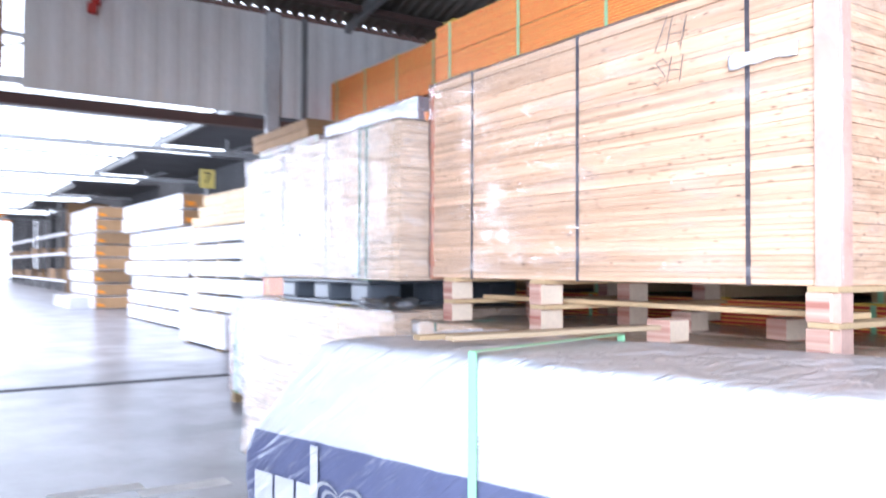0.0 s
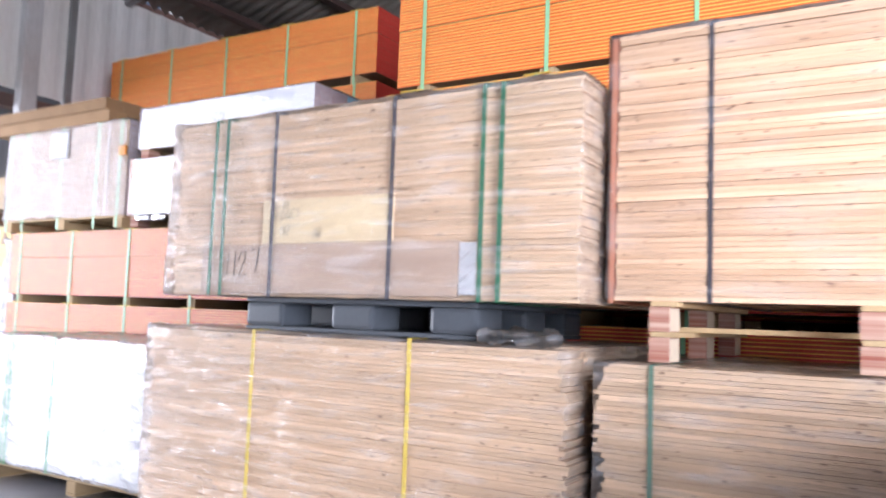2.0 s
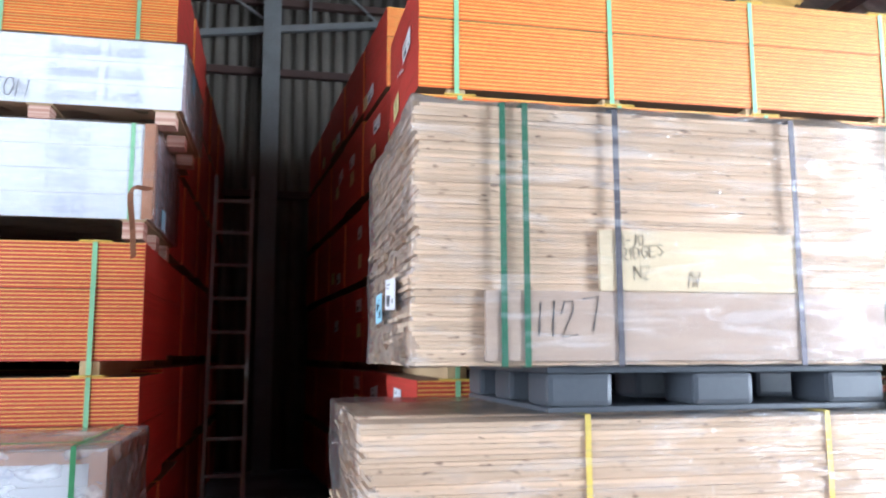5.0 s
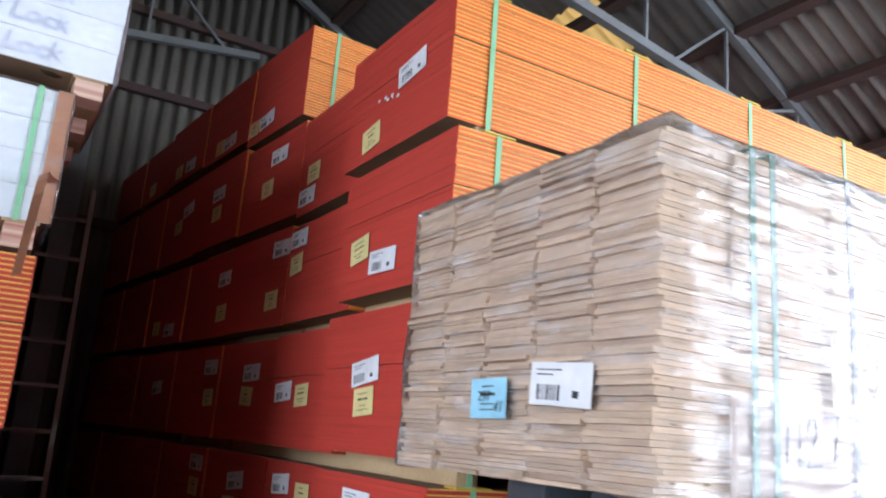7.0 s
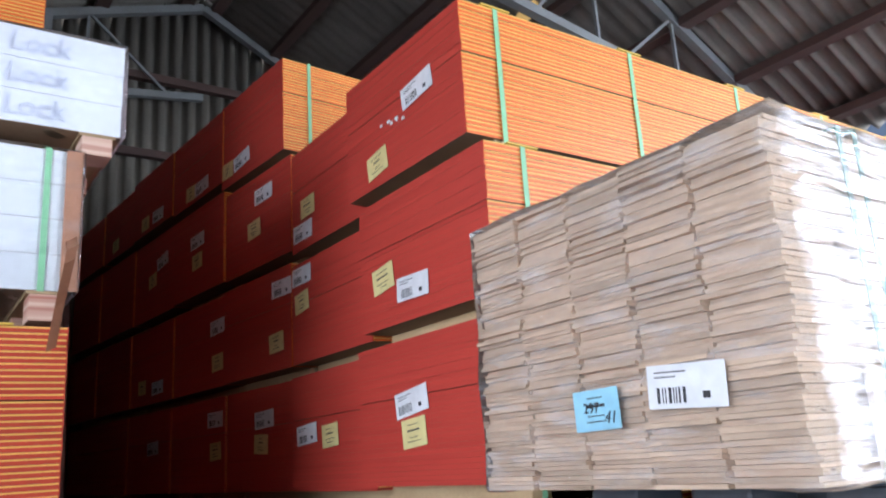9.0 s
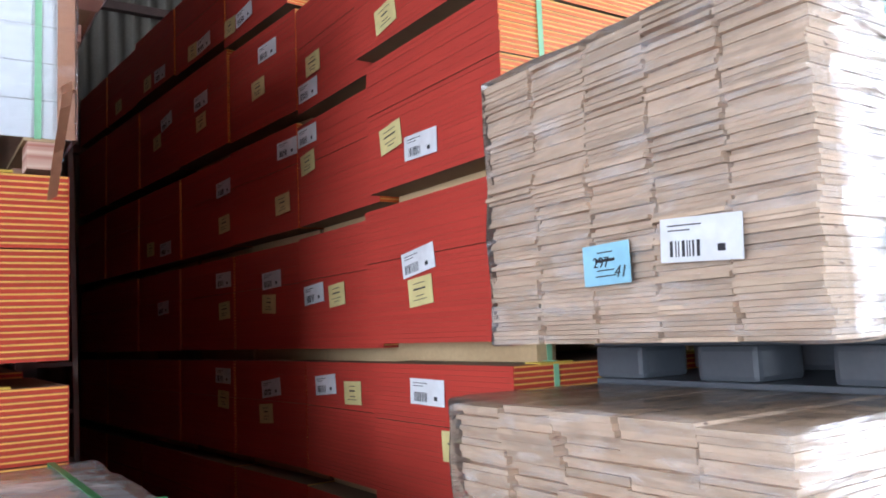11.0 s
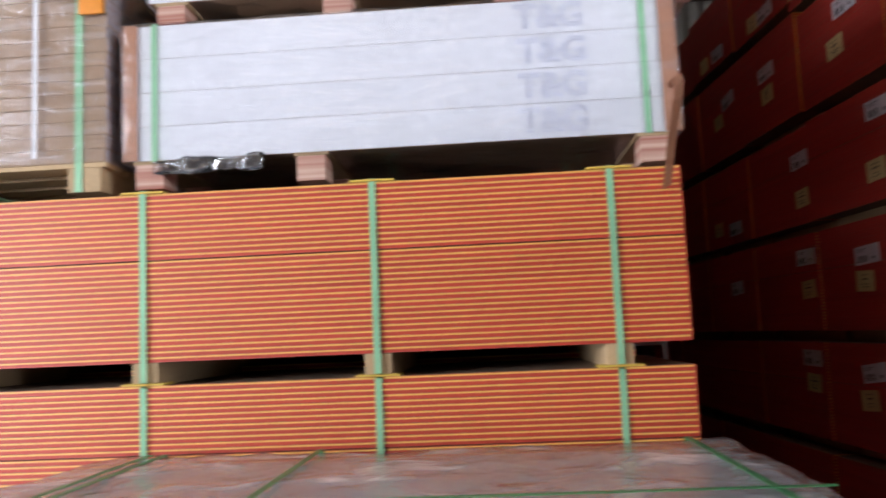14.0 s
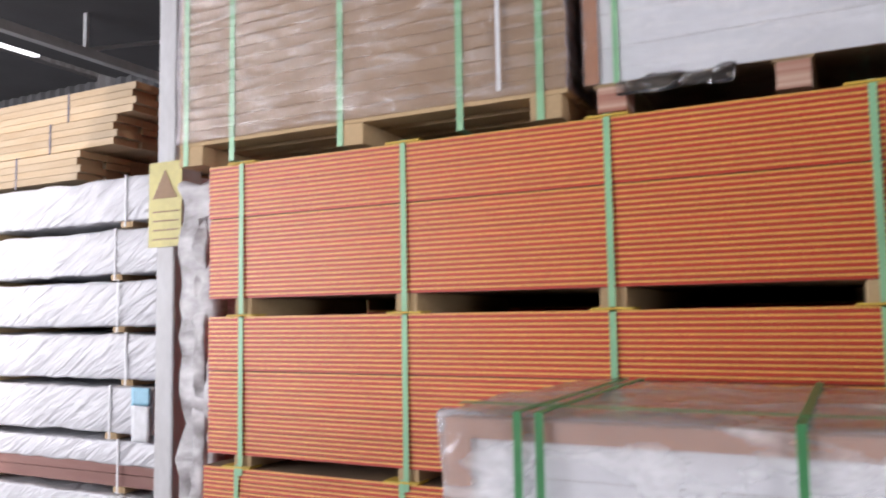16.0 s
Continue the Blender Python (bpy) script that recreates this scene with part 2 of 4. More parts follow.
M["carton_end"] = mat("grey_printed_carton_end", (0.42, 0.36, 0.37), 0.6, second=(0.3, 0.25, 0.27), scale=14, fine=60, amount=0.8)
M["pencil"] = mat("grey_pencil", (0.16, 0.14, 0.13), 0.6, fine=30)
M["tape"] = mat("brown_paper_edge_strip", (0.42, 0.2, 0.11), 0.6, second=(0.5, 0.27, 0.17), scale=8, fine=60)
M["red_timber"] = mat("red_treated_timber", (0.24, 0.11, 0.09), 0.75, second=(0.32, 0.18, 0.15), scale=4, stretch=(1, 0.3, 4), fine=50, vary=0.1)
M["orange"] = mat("orange_plastic", (0.85, 0.3, 0.02), 0.5, fine=40)
M["redpaint"] = mat("red_paint", (0.5, 0.03, 0.02), 0.5, fine=40)
M["sign"] = mat("yellow_sign_plate", (0.62, 0.54, 0.16), 0.5, fine=40)
M["dark"] = mat("dark_cladding", (0.085, 0.085, 0.09), 0.8, second=(0.05, 0.05, 0.05), scale=1.2, fine=30)
M["pale_steel"] = mat("pale_grey_steel", (0.48, 0.49, 0.5), 0.5, 0.1, second=(0.36, 0.35, 0.34), scale=3, fine=40)
M["rag"] = mat("dirty_grey_plastic", (0.5, 0.48, 0.48), 0.35, second=(0.13, 0.11, 0.11), scale=7, stretch=(1, 1, 1.6), fine=20, bump=0.5, amount=0.95)
M["ground"] = mat("pale_yard_concrete", (0.5, 0.49, 0.47), 0.8, second=(0.42, 0.41, 0.4), scale=0.4, fine=10)
sheet_light = bpy.data.materials.new("translucent_roof_sheet")
sheet_light.use_nodes = True
sn = sheet_light.node_tree
sn.nodes.remove(sn.nodes["Principled BSDF"])
tr = sn.nodes.new("ShaderNodeBsdfTranslucent")
tr.inputs["Color"].default_value = (0.8, 0.64, 0.36, 1)
sn.links.new(tr.outputs[0], sn.nodes["Material Output"].inputs["Surface"])
M["translucent"] = sheet_light
haze = bpy.data.materials.new("bright_hazy_sky")
haze.use_nodes = True
haze.node_tree.nodes["Principled BSDF"].inputs["Emission Color"].default_value = (0.94, 0.97, 1.0, 1)
haze.node_tree.nodes["Principled BSDF"].inputs["Emission Strength"].default_value = 3.0
M["haze"] = haze


# ---- building blocks ----
FACES = ((0, 3, 2, 1), (4, 5, 6, 7), (0, 1, 5, 4), (1, 2, 6, 5), (2, 3, 7, 6), (3, 0, 4, 7))  # -z +z -y +x +y -x


def corners(x0, x1, y0, y1, z0, z1):
    return [(x0, y0, z0), (x1, y0, z0), (x1, y1, z0), (x0, y1, z0), (x0, y0, z1), (x1, y0, z1), (x1, y1, z1), (x0, y1, z1)]


def boxes_mesh(name, boxes, mats):
    """One mesh of several blocks: (x0, x1, y0, y1, z0, z1, slot), slot a number or six numbers, one a face."""
    vs, fs, ms = [], [], []
    for *b, slot in boxes:
        k = len(vs)
        vs += corners(*b)
        fs += [tuple(k + i for i in f) for f in FACES]
        ms += [slot] * 6 if isinstance(slot, int) else list(slot)
    me = bpy.data.meshes.new(name)
    me.from_pydata(vs, [], fs)
    for m in mats:
        me.materials.append(M[m])
    me.polygons.foreach_set("material_index", ms)
    return me


def bevelled(name, boxes, mats, width=0.006):
    me = boxes_mesh(name, boxes, mats)
    bm = bmesh.new()
    bm.from_mesh(me)
    bmesh.ops.bevel(bm, geom=list(bm.edges), offset=width, segments=2, profile=0.6, affect="EDGES")
    bm.to_mesh(me)
    bm.free()
    return me


def piece(name, me, parent=None, at=(0, 0, 0), turn=0.0, label=""):
    ob = new(name, me)
    ob.location = at
    if turn:
        ob.rotation_euler = (0, 0, turn)
    if parent is not None:
        ob.parent = parent
    return tagged(ob, label) if label else ob


def thing(name, at, label, category, group="", kind="", turn=0.0):
    ob = new(name)
    ob.location = at
    ob.rotation_euler = (0, 0, turn)
    ob.empty_display_size = 0.1
    return tagged(ob, label, category, group, kind)


def setting(name, boxes, mats, label, category):
    return tagged(new(name, boxes_mesh(name, boxes, mats)), label, category, "", "structure")


def soft_box(name, x0, x1, y0, y1, z0, z1, mats, cuts=14, wave=0.01, round_=0.03, seed=0, slot=None, freq=4.0, seam=None):
    """A wrapped block: rounded and rumpled. slot(normal, centre) picks the material."""
    bm = bmesh.new()
    bmesh.ops.create_cube(bm, size=1.0)
    sx, sy, sz = x1 - x0, y1 - y0, z1 - z0
    bmesh.ops.scale(bm, vec=(sx, sy, sz), verts=bm.verts)
    bmesh.ops.translate(bm, vec=((x0 + x1) / 2, (y0 + y1) / 2, (z0 + z1) / 2), verts=bm.verts)
    if round_:
        bmesh.ops.bevel(bm, geom=list(bm.edges), offset=round_, segments=3, profile=0.5, affect="EDGES")
    if cuts:
        step = max(sx, sy, sz) / cuts
        for axis, lo, hi in ((0, x0, x1), (1, y0, y1), (2, z0, z1)):
            n = int((hi - lo) / step)
            for i in range(1, n):
                no = [0, 0, 0]
                no[axis] = 1
                co = [0, 0, 0]
                co[axis] = lo + (hi - lo) * i / n
                bmesh.ops.bisect_plane(bm, geom=bm.verts[:] + bm.edges[:] + bm.faces[:], plane_co=co, plane_no=no)
    if seam:
        bmesh.ops.bisect_plane(bm, geom=bm.verts[:] + bm.edges[:] + bm.faces[:], plane_co=seam[0], plane_no=seam[1])
    bm.normal_update()
    for v in bm.verts:
        p = v.co * freq + Vector((seed * 3.7, seed * 1.3, 0))
        v.co += v.normal * wave * (noise.noise(p) + 0.6 * noise.noise(p * 2.7))
    me = bpy.data.meshes.new(name)
    if slot:
        bm.normal_update()
        for f in bm.faces:
            f.material_index = slot(f.normal, f.calc_center_median())
    for f in bm.faces:
        f.smooth = True
    bm.to_mesh(me)
    bm.free()
    for m in mats:
        me.materials.append(M[m])
    return me


def wrap(name, x0, x1, y0, y1, z0, z1, material, parent, seed=0, wave=0.012, label="", cuts=26):
    ob = piece(name, soft_box(name, x0, x1, y0, y1, z0, z1, [material], cuts, wave, 0.008, seed, None, 5.0), parent, label=label)
    ob.visible_shadow = False
    return ob


def band_mesh(x0, x1, z0, z1, y, w, t, material):
    """A flat strap round a pack: one closed loop."""
    vs, fs = [], []
    for yy in (y - w, y + w):
        vs += [(x0, yy, z0), (x1, yy, z0), (x1, yy, z1), (x0, yy, z1)]
        vs += [(x0 + t, yy, z0 + t), (x1 - t, yy, z0 + t), (x1 - t, yy, z1 - t), (x0 + t, yy, z1 - t)]
    for k in range(4):
        n = (k + 1) % 4
        fs += [(k, n, 8 + n, 8 + k), (4 + n, 4 + k, 12 + k, 12 + n), (n, k, 4 + k, 4 + n), (8 + k, 8 + n, 12 + n, 12 + k)]
    me = bpy.data.meshes.new("strap")
    me.from_pydata(vs, [], fs)
    me.materials.append(M[material])
    return me

# ---- the shed ----
setting("floor", [(-9, 9, -9, 110, -0.2, 0, 0)], ["concrete"], "worn grey concrete warehouse floor with pale tyre sheen", "floor")
ground = setting("ground", [(-900, 900, -900, 900, -0.5, -0.21, 0)], ["ground"], "pale bright yard concrete outside the open shed", "ground")
setting("backdrop", [(-140, 80, 118, 118.5, -0.2, 60, 0)], ["haze"], "bright hazy white sky beyond the yard", "sky")
setting("floor_joint", [(-9, 4.5, 12.0, 12.22, 0.0, 0.004, 0)], ["joint"], "dark straight joint across the concrete floor", "floor joint")
RIDGE_Y, RIDGE_Z, EAVE_A, EAVE_B = 5.86, 7.15, 0.8, 12.3
EAVE_ZA, EAVE_ZB = 4.35, 4.98


def corrugated(name, origin, along, across, length, width, mats, pitch=0.18, depth=0.05, lights=(), label="", category="wall", kind="structure", flat=0.5):
    """Profiled sheet: waves repeat along `along`, ridges run `across`. lights: stretches (from, to, low, high) in metres of clear sheet."""
    a, c = Vector(along).normalized(), Vector(across).normalized()
    nrm = a.cross(c).normalized()
    n = int(length / pitch * 4)
    cutsw = sorted({0.0, width, *[v for L in lights for v in L[2:]]})
    vs, fs, ms = [], [], []
    for i in range(n + 1):
        s = i * length / n
        h = (0.0, 1.0, 1.0, 0.0)[i % 4] if flat else math.sin(i * math.pi / 2)
        for w in cutsw:
            vs.append(Vector(origin) + a * s + c * w + nrm * depth * h)
    k = len(cutsw)
    for i in range(n):
        for j in range(k - 1):
            fs.append((i * k + j, (i + 1) * k + j, (i + 1) * k + j + 1, i * k + j + 1))
            s, w = (i + 0.5) * length / n, (cutsw[j] + cutsw[j + 1]) / 2
            ms.append(1 if any(L[0] < s < L[1] and L[2] < w < L[3] for L in lights) else 0)
    me = bpy.data.meshes.new(name)
    me.from_pydata([tuple(v) for v in vs], [], fs)
    for m in mats:
        me.materials.append(M[m])
    me.polygons.foreach_set("material_index", ms)
    if not flat:
        me.polygons.foreach_set("use_smooth", [True] * len(fs))
    ob = new(name, me)
    mod = ob.modifiers.new("thickness", "SOLIDIFY")
    mod.thickness = 0.008
    return tagged(ob, label, category, "", kind)


slope = Vector((0, EAVE_A - RIDGE_Y, EAVE_ZA - RIDGE_Z))
slope_b = Vector((0, EAVE_B - RIDGE_Y, EAVE_ZB - RIDGE_Z))
corrugated("ceiling_south", (-9, RIDGE_Y, RIDGE_Z), (1, 0, 0), slope, 15.2, slope.length, ["corr", "translucent"], 0.17, 0.05,
           [(11.55, 12.35, 2.62, 3.36), (11.55, 12.35, 3.52, 4.26), (4.6, 5.6, 2.2, 4.2)], "brown weathered corrugated roof sheeting with translucent panels", "ceiling", flat=0)
# the translucent stretch here is unseen, added to let in more light
corrugated("ceiling_north", (-9, RIDGE_Y, RIDGE_Z), (1, 0, 0), slope_b, 15.2, slope_b.length, ["corr", "translucent"], 0.17, 0.05, [(3.8, 6.8, 3.2, 4.8)],
           "brown weathered corrugated roof sheeting on dark purlins", "ceiling", flat=0)
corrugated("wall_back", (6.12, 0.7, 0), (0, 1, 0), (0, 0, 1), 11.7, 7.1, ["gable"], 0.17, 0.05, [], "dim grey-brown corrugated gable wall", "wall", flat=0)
corrugated("wall_south", (-1.2, 0.66, 0), (1, 0, 0), (0, 0, 1), 7.3, 4.2, ["corr"], 0.17, 0.05, [], "dark corrugated wall with a bright gap under the eaves", "wall", flat=0)
# unseen side across the aisle: plain stacks' wall that closes the shed between its two open stretches
setting("wall_west", [(-7.2, -7.0, 1.2, 12.0, 0, 6.3, 0)], ["dark"], "plain dark wall across the aisle", "wall")


def beam(name, a, b, w, h, material, parent=None):
    """A straight steel member from a to b."""
    a, b = Vector(a), Vector(b)
    L = (b - a).length
    me = boxes_mesh(name, [(-w / 2, w / 2, -h / 2, h / 2, 0, L, 0)], [material])
    ob = new(name, me)
    ob.matrix_world = Matrix.Translation(a) @ (b - a).to_track_quat("Z", "Y").to_matrix().to_4x4()
    if parent is not None:
        ob.parent = parent
        ob.matrix_parent_inverse = parent.matrix_world.inverted()
    return ob


for e, ez in ((EAVE_A, EAVE_ZA), (EAVE_B, EAVE_ZB)):
    for i in range(7):
        f = 0.0315 + 0.1485 * i
        y, z = RIDGE_Y + (e - RIDGE_Y) * f, RIDGE_Z + (ez - RIDGE_Z) * f - 0.1
        tagged(beam("purlin", (-9, y, z), (6.08, y, z), 0.14, 0.08, "brown_steel"), "dark red-brown steel purlin under the roof sheets", "purlin", "roof purlins")
for z in (3.4, 5.0, 5.95):
    tagged(beam("wall_rail", (6.02, 1.0, z), (6.02, 12.1, z), 0.09, 0.09, "brown_steel"), "red-brown steel rail across the gable wall", "rail", "gable wall rails")


def truss(x):
    t = thing("roof_truss", (x, RIDGE_Y, EAVE_ZA), "grey painted steel lattice roof truss", "truss", "roof trusses")
    bpy.context.view_layer.update()
    for e, ez in ((EAVE_A, EAVE_ZA), (EAVE_B, EAVE_ZB)):
        top = lambda f: (x, RIDGE_Y + (e - RIDGE_Y) * f, RIDGE_Z - 0.2 + (ez - RIDGE_Z + 0.1) * f)
        low = lambda f: (x, RIDGE_Y + (e - RIDGE_Y) * f, ez + 0.78 - 0.83 * f)
        beam("top_chord", top(0), top(1), 0.09, 0.09, "steel", t)
        beam("bottom_chord", low(0), low(1), 0.08, 0.08, "steel", t)
        for k in range(4):
            f0, f1 = 0.06 + k * 0.2, 0.2 + k * 0.2
            beam("web", low(f0), top(f1), 0.028, 0.028, "steel", t)
            beam("web", top(f1), low(f1), 0.028, 0.028, "steel", t)
    return t


for x in (-6.8, -2.7, 1.48, 5.9):
    truss(x)
    setting("column_south", [(x - 0.09, x + 0.09, EAVE_A - 0.1, EAVE_A + 0.1, 0, EAVE_ZA, 0)], ["steel"], "grey painted steel post carrying the roof", "column")

setting("column_gable", [(5.8, 6.0, 7.52, 7.74, 0, 6.4, 0)], ["steel"], "dark steel post standing against the gable wall", "column")

# cladding over the passage to the next bay, beam and white column
corrugated("wall_north_cladding", (-2.75, 12.3, 3.5), (1, 0, 0), (0, 0, 1), 3.52, 1.4, ["white_clad"], 0.27, 0.014, [],
           "white profiled steel cladding hung above the passage, stained along its foot", "wall")
corrugated("wall_north_cladding_2", (0.82, 12.3, 3.5), (1, 0, 0), (0, 0, 1), 5.2, 1.4, ["white_clad"], 0.27, 0.014, [],
           "white profiled steel cladding beside the column head", "wall")
setting("beam_north", [(-9, 6.1, 12.36, 12.5, 3.32, 3.46, 0), (-9, 6.1, 12.36, 12.54, 4.86, 5.0, 0)], ["brown_steel"], "dark steel beam below the white cladding", "beam")
setting("trim_north", [(0.755, 0.835, 12.25, 12.29, 3.48, 4.92, 0)], ["steel"], "grey steel cover strip between two runs of cladding", "trim")
setting("wall_north_panel", [(-9, -2.95, 12.3, 12.36, 3.7, 4.9, 0)], ["brown_card"], "brown panel beside the white cladding", "wall")
col = tagged(new("column_1", bevelled("column_1", [(0.21, 0.39, 12.16, 12.28, 0, 4.9, 0)], ["column"], 0.012)), "white painted steel column with worn paint", "column", "", "structure")

# further bays: dark wall and roof to one side, open lanes under the sky between beams
corrugated("wall_far_side", (6.5, 12.4, 0), (0, 1, 0), (0, 0, 1), 75, 6.0, ["dark"], 0.25, 0.05, [], "dark corrugated wall of the further bays", "wall")
setting("wall_far_end", [(4.4, 6.5, 88, 88.3, 0, 6, 0)], ["dark"], "dim end wall of the furthest bay", "wall")
setting("band_far_end", [(-12, 4.4, 88, 88.3, 5.6, 6.4, 0)], ["orange"], "orange fascia over the bright far doorway", "fascia")
for i, y in enumerate((18.0, 26.0, 36.0, 48.0, 62.0, 78.0)):
    setting("roof_far", [(2.6, 6.6, y - 5.6, y + 2.0, 5.3 + 0.02 * i, 5.36 + 0.02 * i, 0)], ["dark"], "dark roof edge of a further bay", "roof")
    z = 4.7 + 0.12 * i
    fb = thing("lattice_beam", (-4, y, z), "grey steel lattice beam spanning the open bay", "beam", "lattice beams")
    piece("bottom_chord", boxes_mesh("bottom_chord", [(-8, 10.4, -0.06, 0.06, 0, 0.12, 0)], ["pale_steel"]), fb)
    piece("top_chord", boxes_mesh("top_chord", [(-8, 10.4, -0.04, 0.04, 0.85, 0.93, 0)], ["pale_steel"]), fb)
    for k in range(9):
        a = -8 + k * 2.04
        me = boxes_mesh("web", [(a, a + 0.05, -0.03, 0.03, 0.12, 0.85, 0)], ["pale_steel"])
        piece("web", me, fb)
    bpy.context.view_layer.update()
    for k in range(5):
        a = -12 + k * 4.08
        beam("brace", (a, y, z + 0.1), (a + 2.0, y, z + 0.88), 0.05, 0.05, "pale_steel", fb)
    tagged(beam("eave_beam", (2.6, y - 5.6, 5.2), (2.6, y + 2, 5.2), 0.1, 0.16, "steel"), "grey steel eaves beam along the lane", "beam", "eaves beams")

# ---- packs of orange flooring sheets ----
T = 0.0191


def sheet_box(dx, L):
    """One sheet: red ends, orange long edges with a yellow tongue, raw faces."""
    return [(0, dx, 0, L, 0, T - 0.0006, (3, 3, 1, 0, 1, 0)), (-0.0035, 0.004, 0.004, L - 0.004, T * 0.6, T * 0.6 + 0.0052, 2)]


SHEET = {}


def sheet_mesh(dx, L, edge="edge"):
    key = (dx, L, edge)
    if key not in SHEET:
        SHEET[key] = boxes_mesh("board", sheet_box(dx, L), [edge, "end", "tongue", "chip"])
    return SHEET[key]


def sheet_pack(x, y, z, n, dx=0.9, L=3.6, single=False, straps=True, group="packs of orange sheets", caps=True, seed=0, label=None, edge="edge", turn=0.0):
    """A strapped pack of n sheets with its near lower corner at (x, y, z), on three to five bearers."""
    rnd = random.Random(seed)
    t = thing("flooring_sheet_pack", (x, y, z), label or "strapped pack of orange-edged flooring sheets with red ends", "board pack", group, turn=turn)
    me = sheet_mesh(dx, L, edge)
    for i in range(n):
        piece("board", me, t, (rnd.uniform(-0.0022, 0.0022) + (0.004 if i < n - 12 else 0), rnd.uniform(-0.001, 0.001), i * T + (0.003 if i >= n - 12 else 0)))
    h = n * T + (0.003 if single else 0)
    for k in range(5):
        yy = 0.235 + k * (L - 0.42) / 4
        piece("bearer", bevelled("bearer", [(0.01, dx - 0.01, yy - 0.045, yy + 0.045, -0.08, -0.001, 0)], ["dunnage"], 0.004), t)
        if straps:
            w = 0.0115
            piece("strap", band_mesh(-0.007, dx + 0.0045, -0.083, h + 0.0105, yy, w, 0.0025, "strap"), t)
            if caps:
                piece("corner_protector", bevelled("corner_protector", [(-0.012, 0.07, yy - 0.075, yy + 0.075, h, h + 0.008, 0)], ["cap"], 0.002), t)
    return t


# near stack beside the passage
for i, z in enumerate((0.08, 0.71, 1.363)):
    sheet_pack(0.0, 8.14 + (0.02 if i == 0 else 0.0), z, 30, 0.92, 3.6, single=True, seed=i, group="near stack of orange sheets", label="pack of orange-edged flooring sheets, green straps, yellow corner protectors")
# taller rows behind it
for c in range(5):
    for i in range(6):
        # upper layers take the edge colour that carries the roof light
        sheet_pack(0.97 + c * 0.96, 8.15 + 0.012 * ((c * 3 + i) % 4), 0.08 + i * 0.655, 30, 0.92, 3.6, seed=20 + c * 7 + i, group="rows of orange sheets behind", caps=(i == 5), straps=c == 0, edge="lit_edge" if i > 3 else "edge")
# the high block on the other side of the gap
LAYERS = (((0.09, 27), (0.7, 30), (1.358, 30), (2.008, 30), (2.655, 30)),
          ((0.09, 27), (0.69, 30), (1.335, 31), (2.0, 29), (2.63, 31)),
          ((0.09, 27), (0.69, 30), (1.335, 31), (2.0, 31), (2.67, 31), (3.345, 32)),
          ((0.09, 27), (0.69, 30), (1.335, 31), (2.0, 31), (2.68, 33), (3.4, 28)),
          ((0.09, 27), (0.69, 30), (1.335, 31), (2.0, 31), (2.68, 34), (3.415, 27)),
          ((0.09, 27), (0.69, 30), (1.335, 31), (2.0, 31), (2.68, 34), (3.415, 26)),
          ((0.09, 27), (0.69, 30), (1.335, 31), (2.0, 31), (2.68, 34), (3.415, 25)))
STARTS = (-0.585, 0.425, 1.365, 2.295, 3.215, 4.135, 5.055)
FACE_Y = (6.88, 6.77, 6.752, 6.825, 6.9, 6.975, 7.05)
HIGH = {}
SKEW = radians(4.6)
for c, x in enumerate(STARTS):
    for i, (z, n) in enumerate(LAYERS[c]):
        slip = {(0, 1): -0.04, (0, 2): 0.0, (0, 3): -0.04, (0, 4): 0.06, (2, 5): 0.12, (3, 5): 0.06, (4, 5): 0.05}.get((c, i), 0.0)
        face, turn = FACE_Y[c] + 0.008 * ((c * 5 + i * 3) % 4 - 1.5), SKEW if c > 1 else 0.0
        # the far columns stand slightly askew, their faces closing on the near stack
        HIGH[c, i] = sheet_pack(x + slip + 3.6 * math.sin(turn), face - 3.6 * math.cos(turn), z, n, 0.96 if c == 0 else 0.905, 3.6, single=(c == 0 and i in (3, 4)), seed=60 + c * 7 + i,
                                group="high block of red-ended sheets", straps=c == 0 or (c == 2 and i == 5), caps=c == 0, edge="lit_edge" if i > 2 else "edge", turn=turn,
                                label="strapped orange-edged flooring sheets with red ends and paper labels")

# ---- flooring board packs ----
BOARD = {}


def board_mesh(kind, w, L, th, seed):
    key = (kind, w, L, th, seed)
    if key not in BOARD:
        BOARD[key] = boxes_mesh("board", [(0.004, w - 0.004, 0, L, 0.0003, th - 0.0008, (0, 0, 1, 0, 1, 0))], [kind, "endgrain"])
    return BOARD[key]


def board_pack(name, x, y, z, rows, piles, w, L, th, kind, label, seed=0, rag=0.012, lean=0.0, category="board pack", thick=(0.0135, 0.015, 0.0165, 0.019)):
    """Loose-ended boards in piles side by side, rows high."""
    rnd = random.Random(seed)
    t = thing(name, (x, y, z), label, category)
    for p in range(piles):
        shift, zz, top_z = 0.0, 0.0, rows * th
        while zz < top_z - 0.012:
            if rnd.random() < 0.2:
                shift = rnd.uniform(-rag, rag)
            h = min(rnd.choice(thick), top_z - zz)
            me = board_mesh(kind, w, L + (0, 0.006, -0.008)[rnd.randrange(3)], round(h, 4), rnd.randrange(2))
            piece("board", me, t, (p * w + rnd.uniform(-0.004, 0.004) + lean * zz, shift + rnd.uniform(-rag, rag) * 0.6, zz))
            zz += h
    return t


def strap_loop(parent, y, x0, x1, z0, z1, material, w=0.012, name="strap"):
    g = 0.004
    piece(name, band_mesh(x0 - g, x1 + g, z0 - g, z1 + g, y, w, 0.002, material), parent)


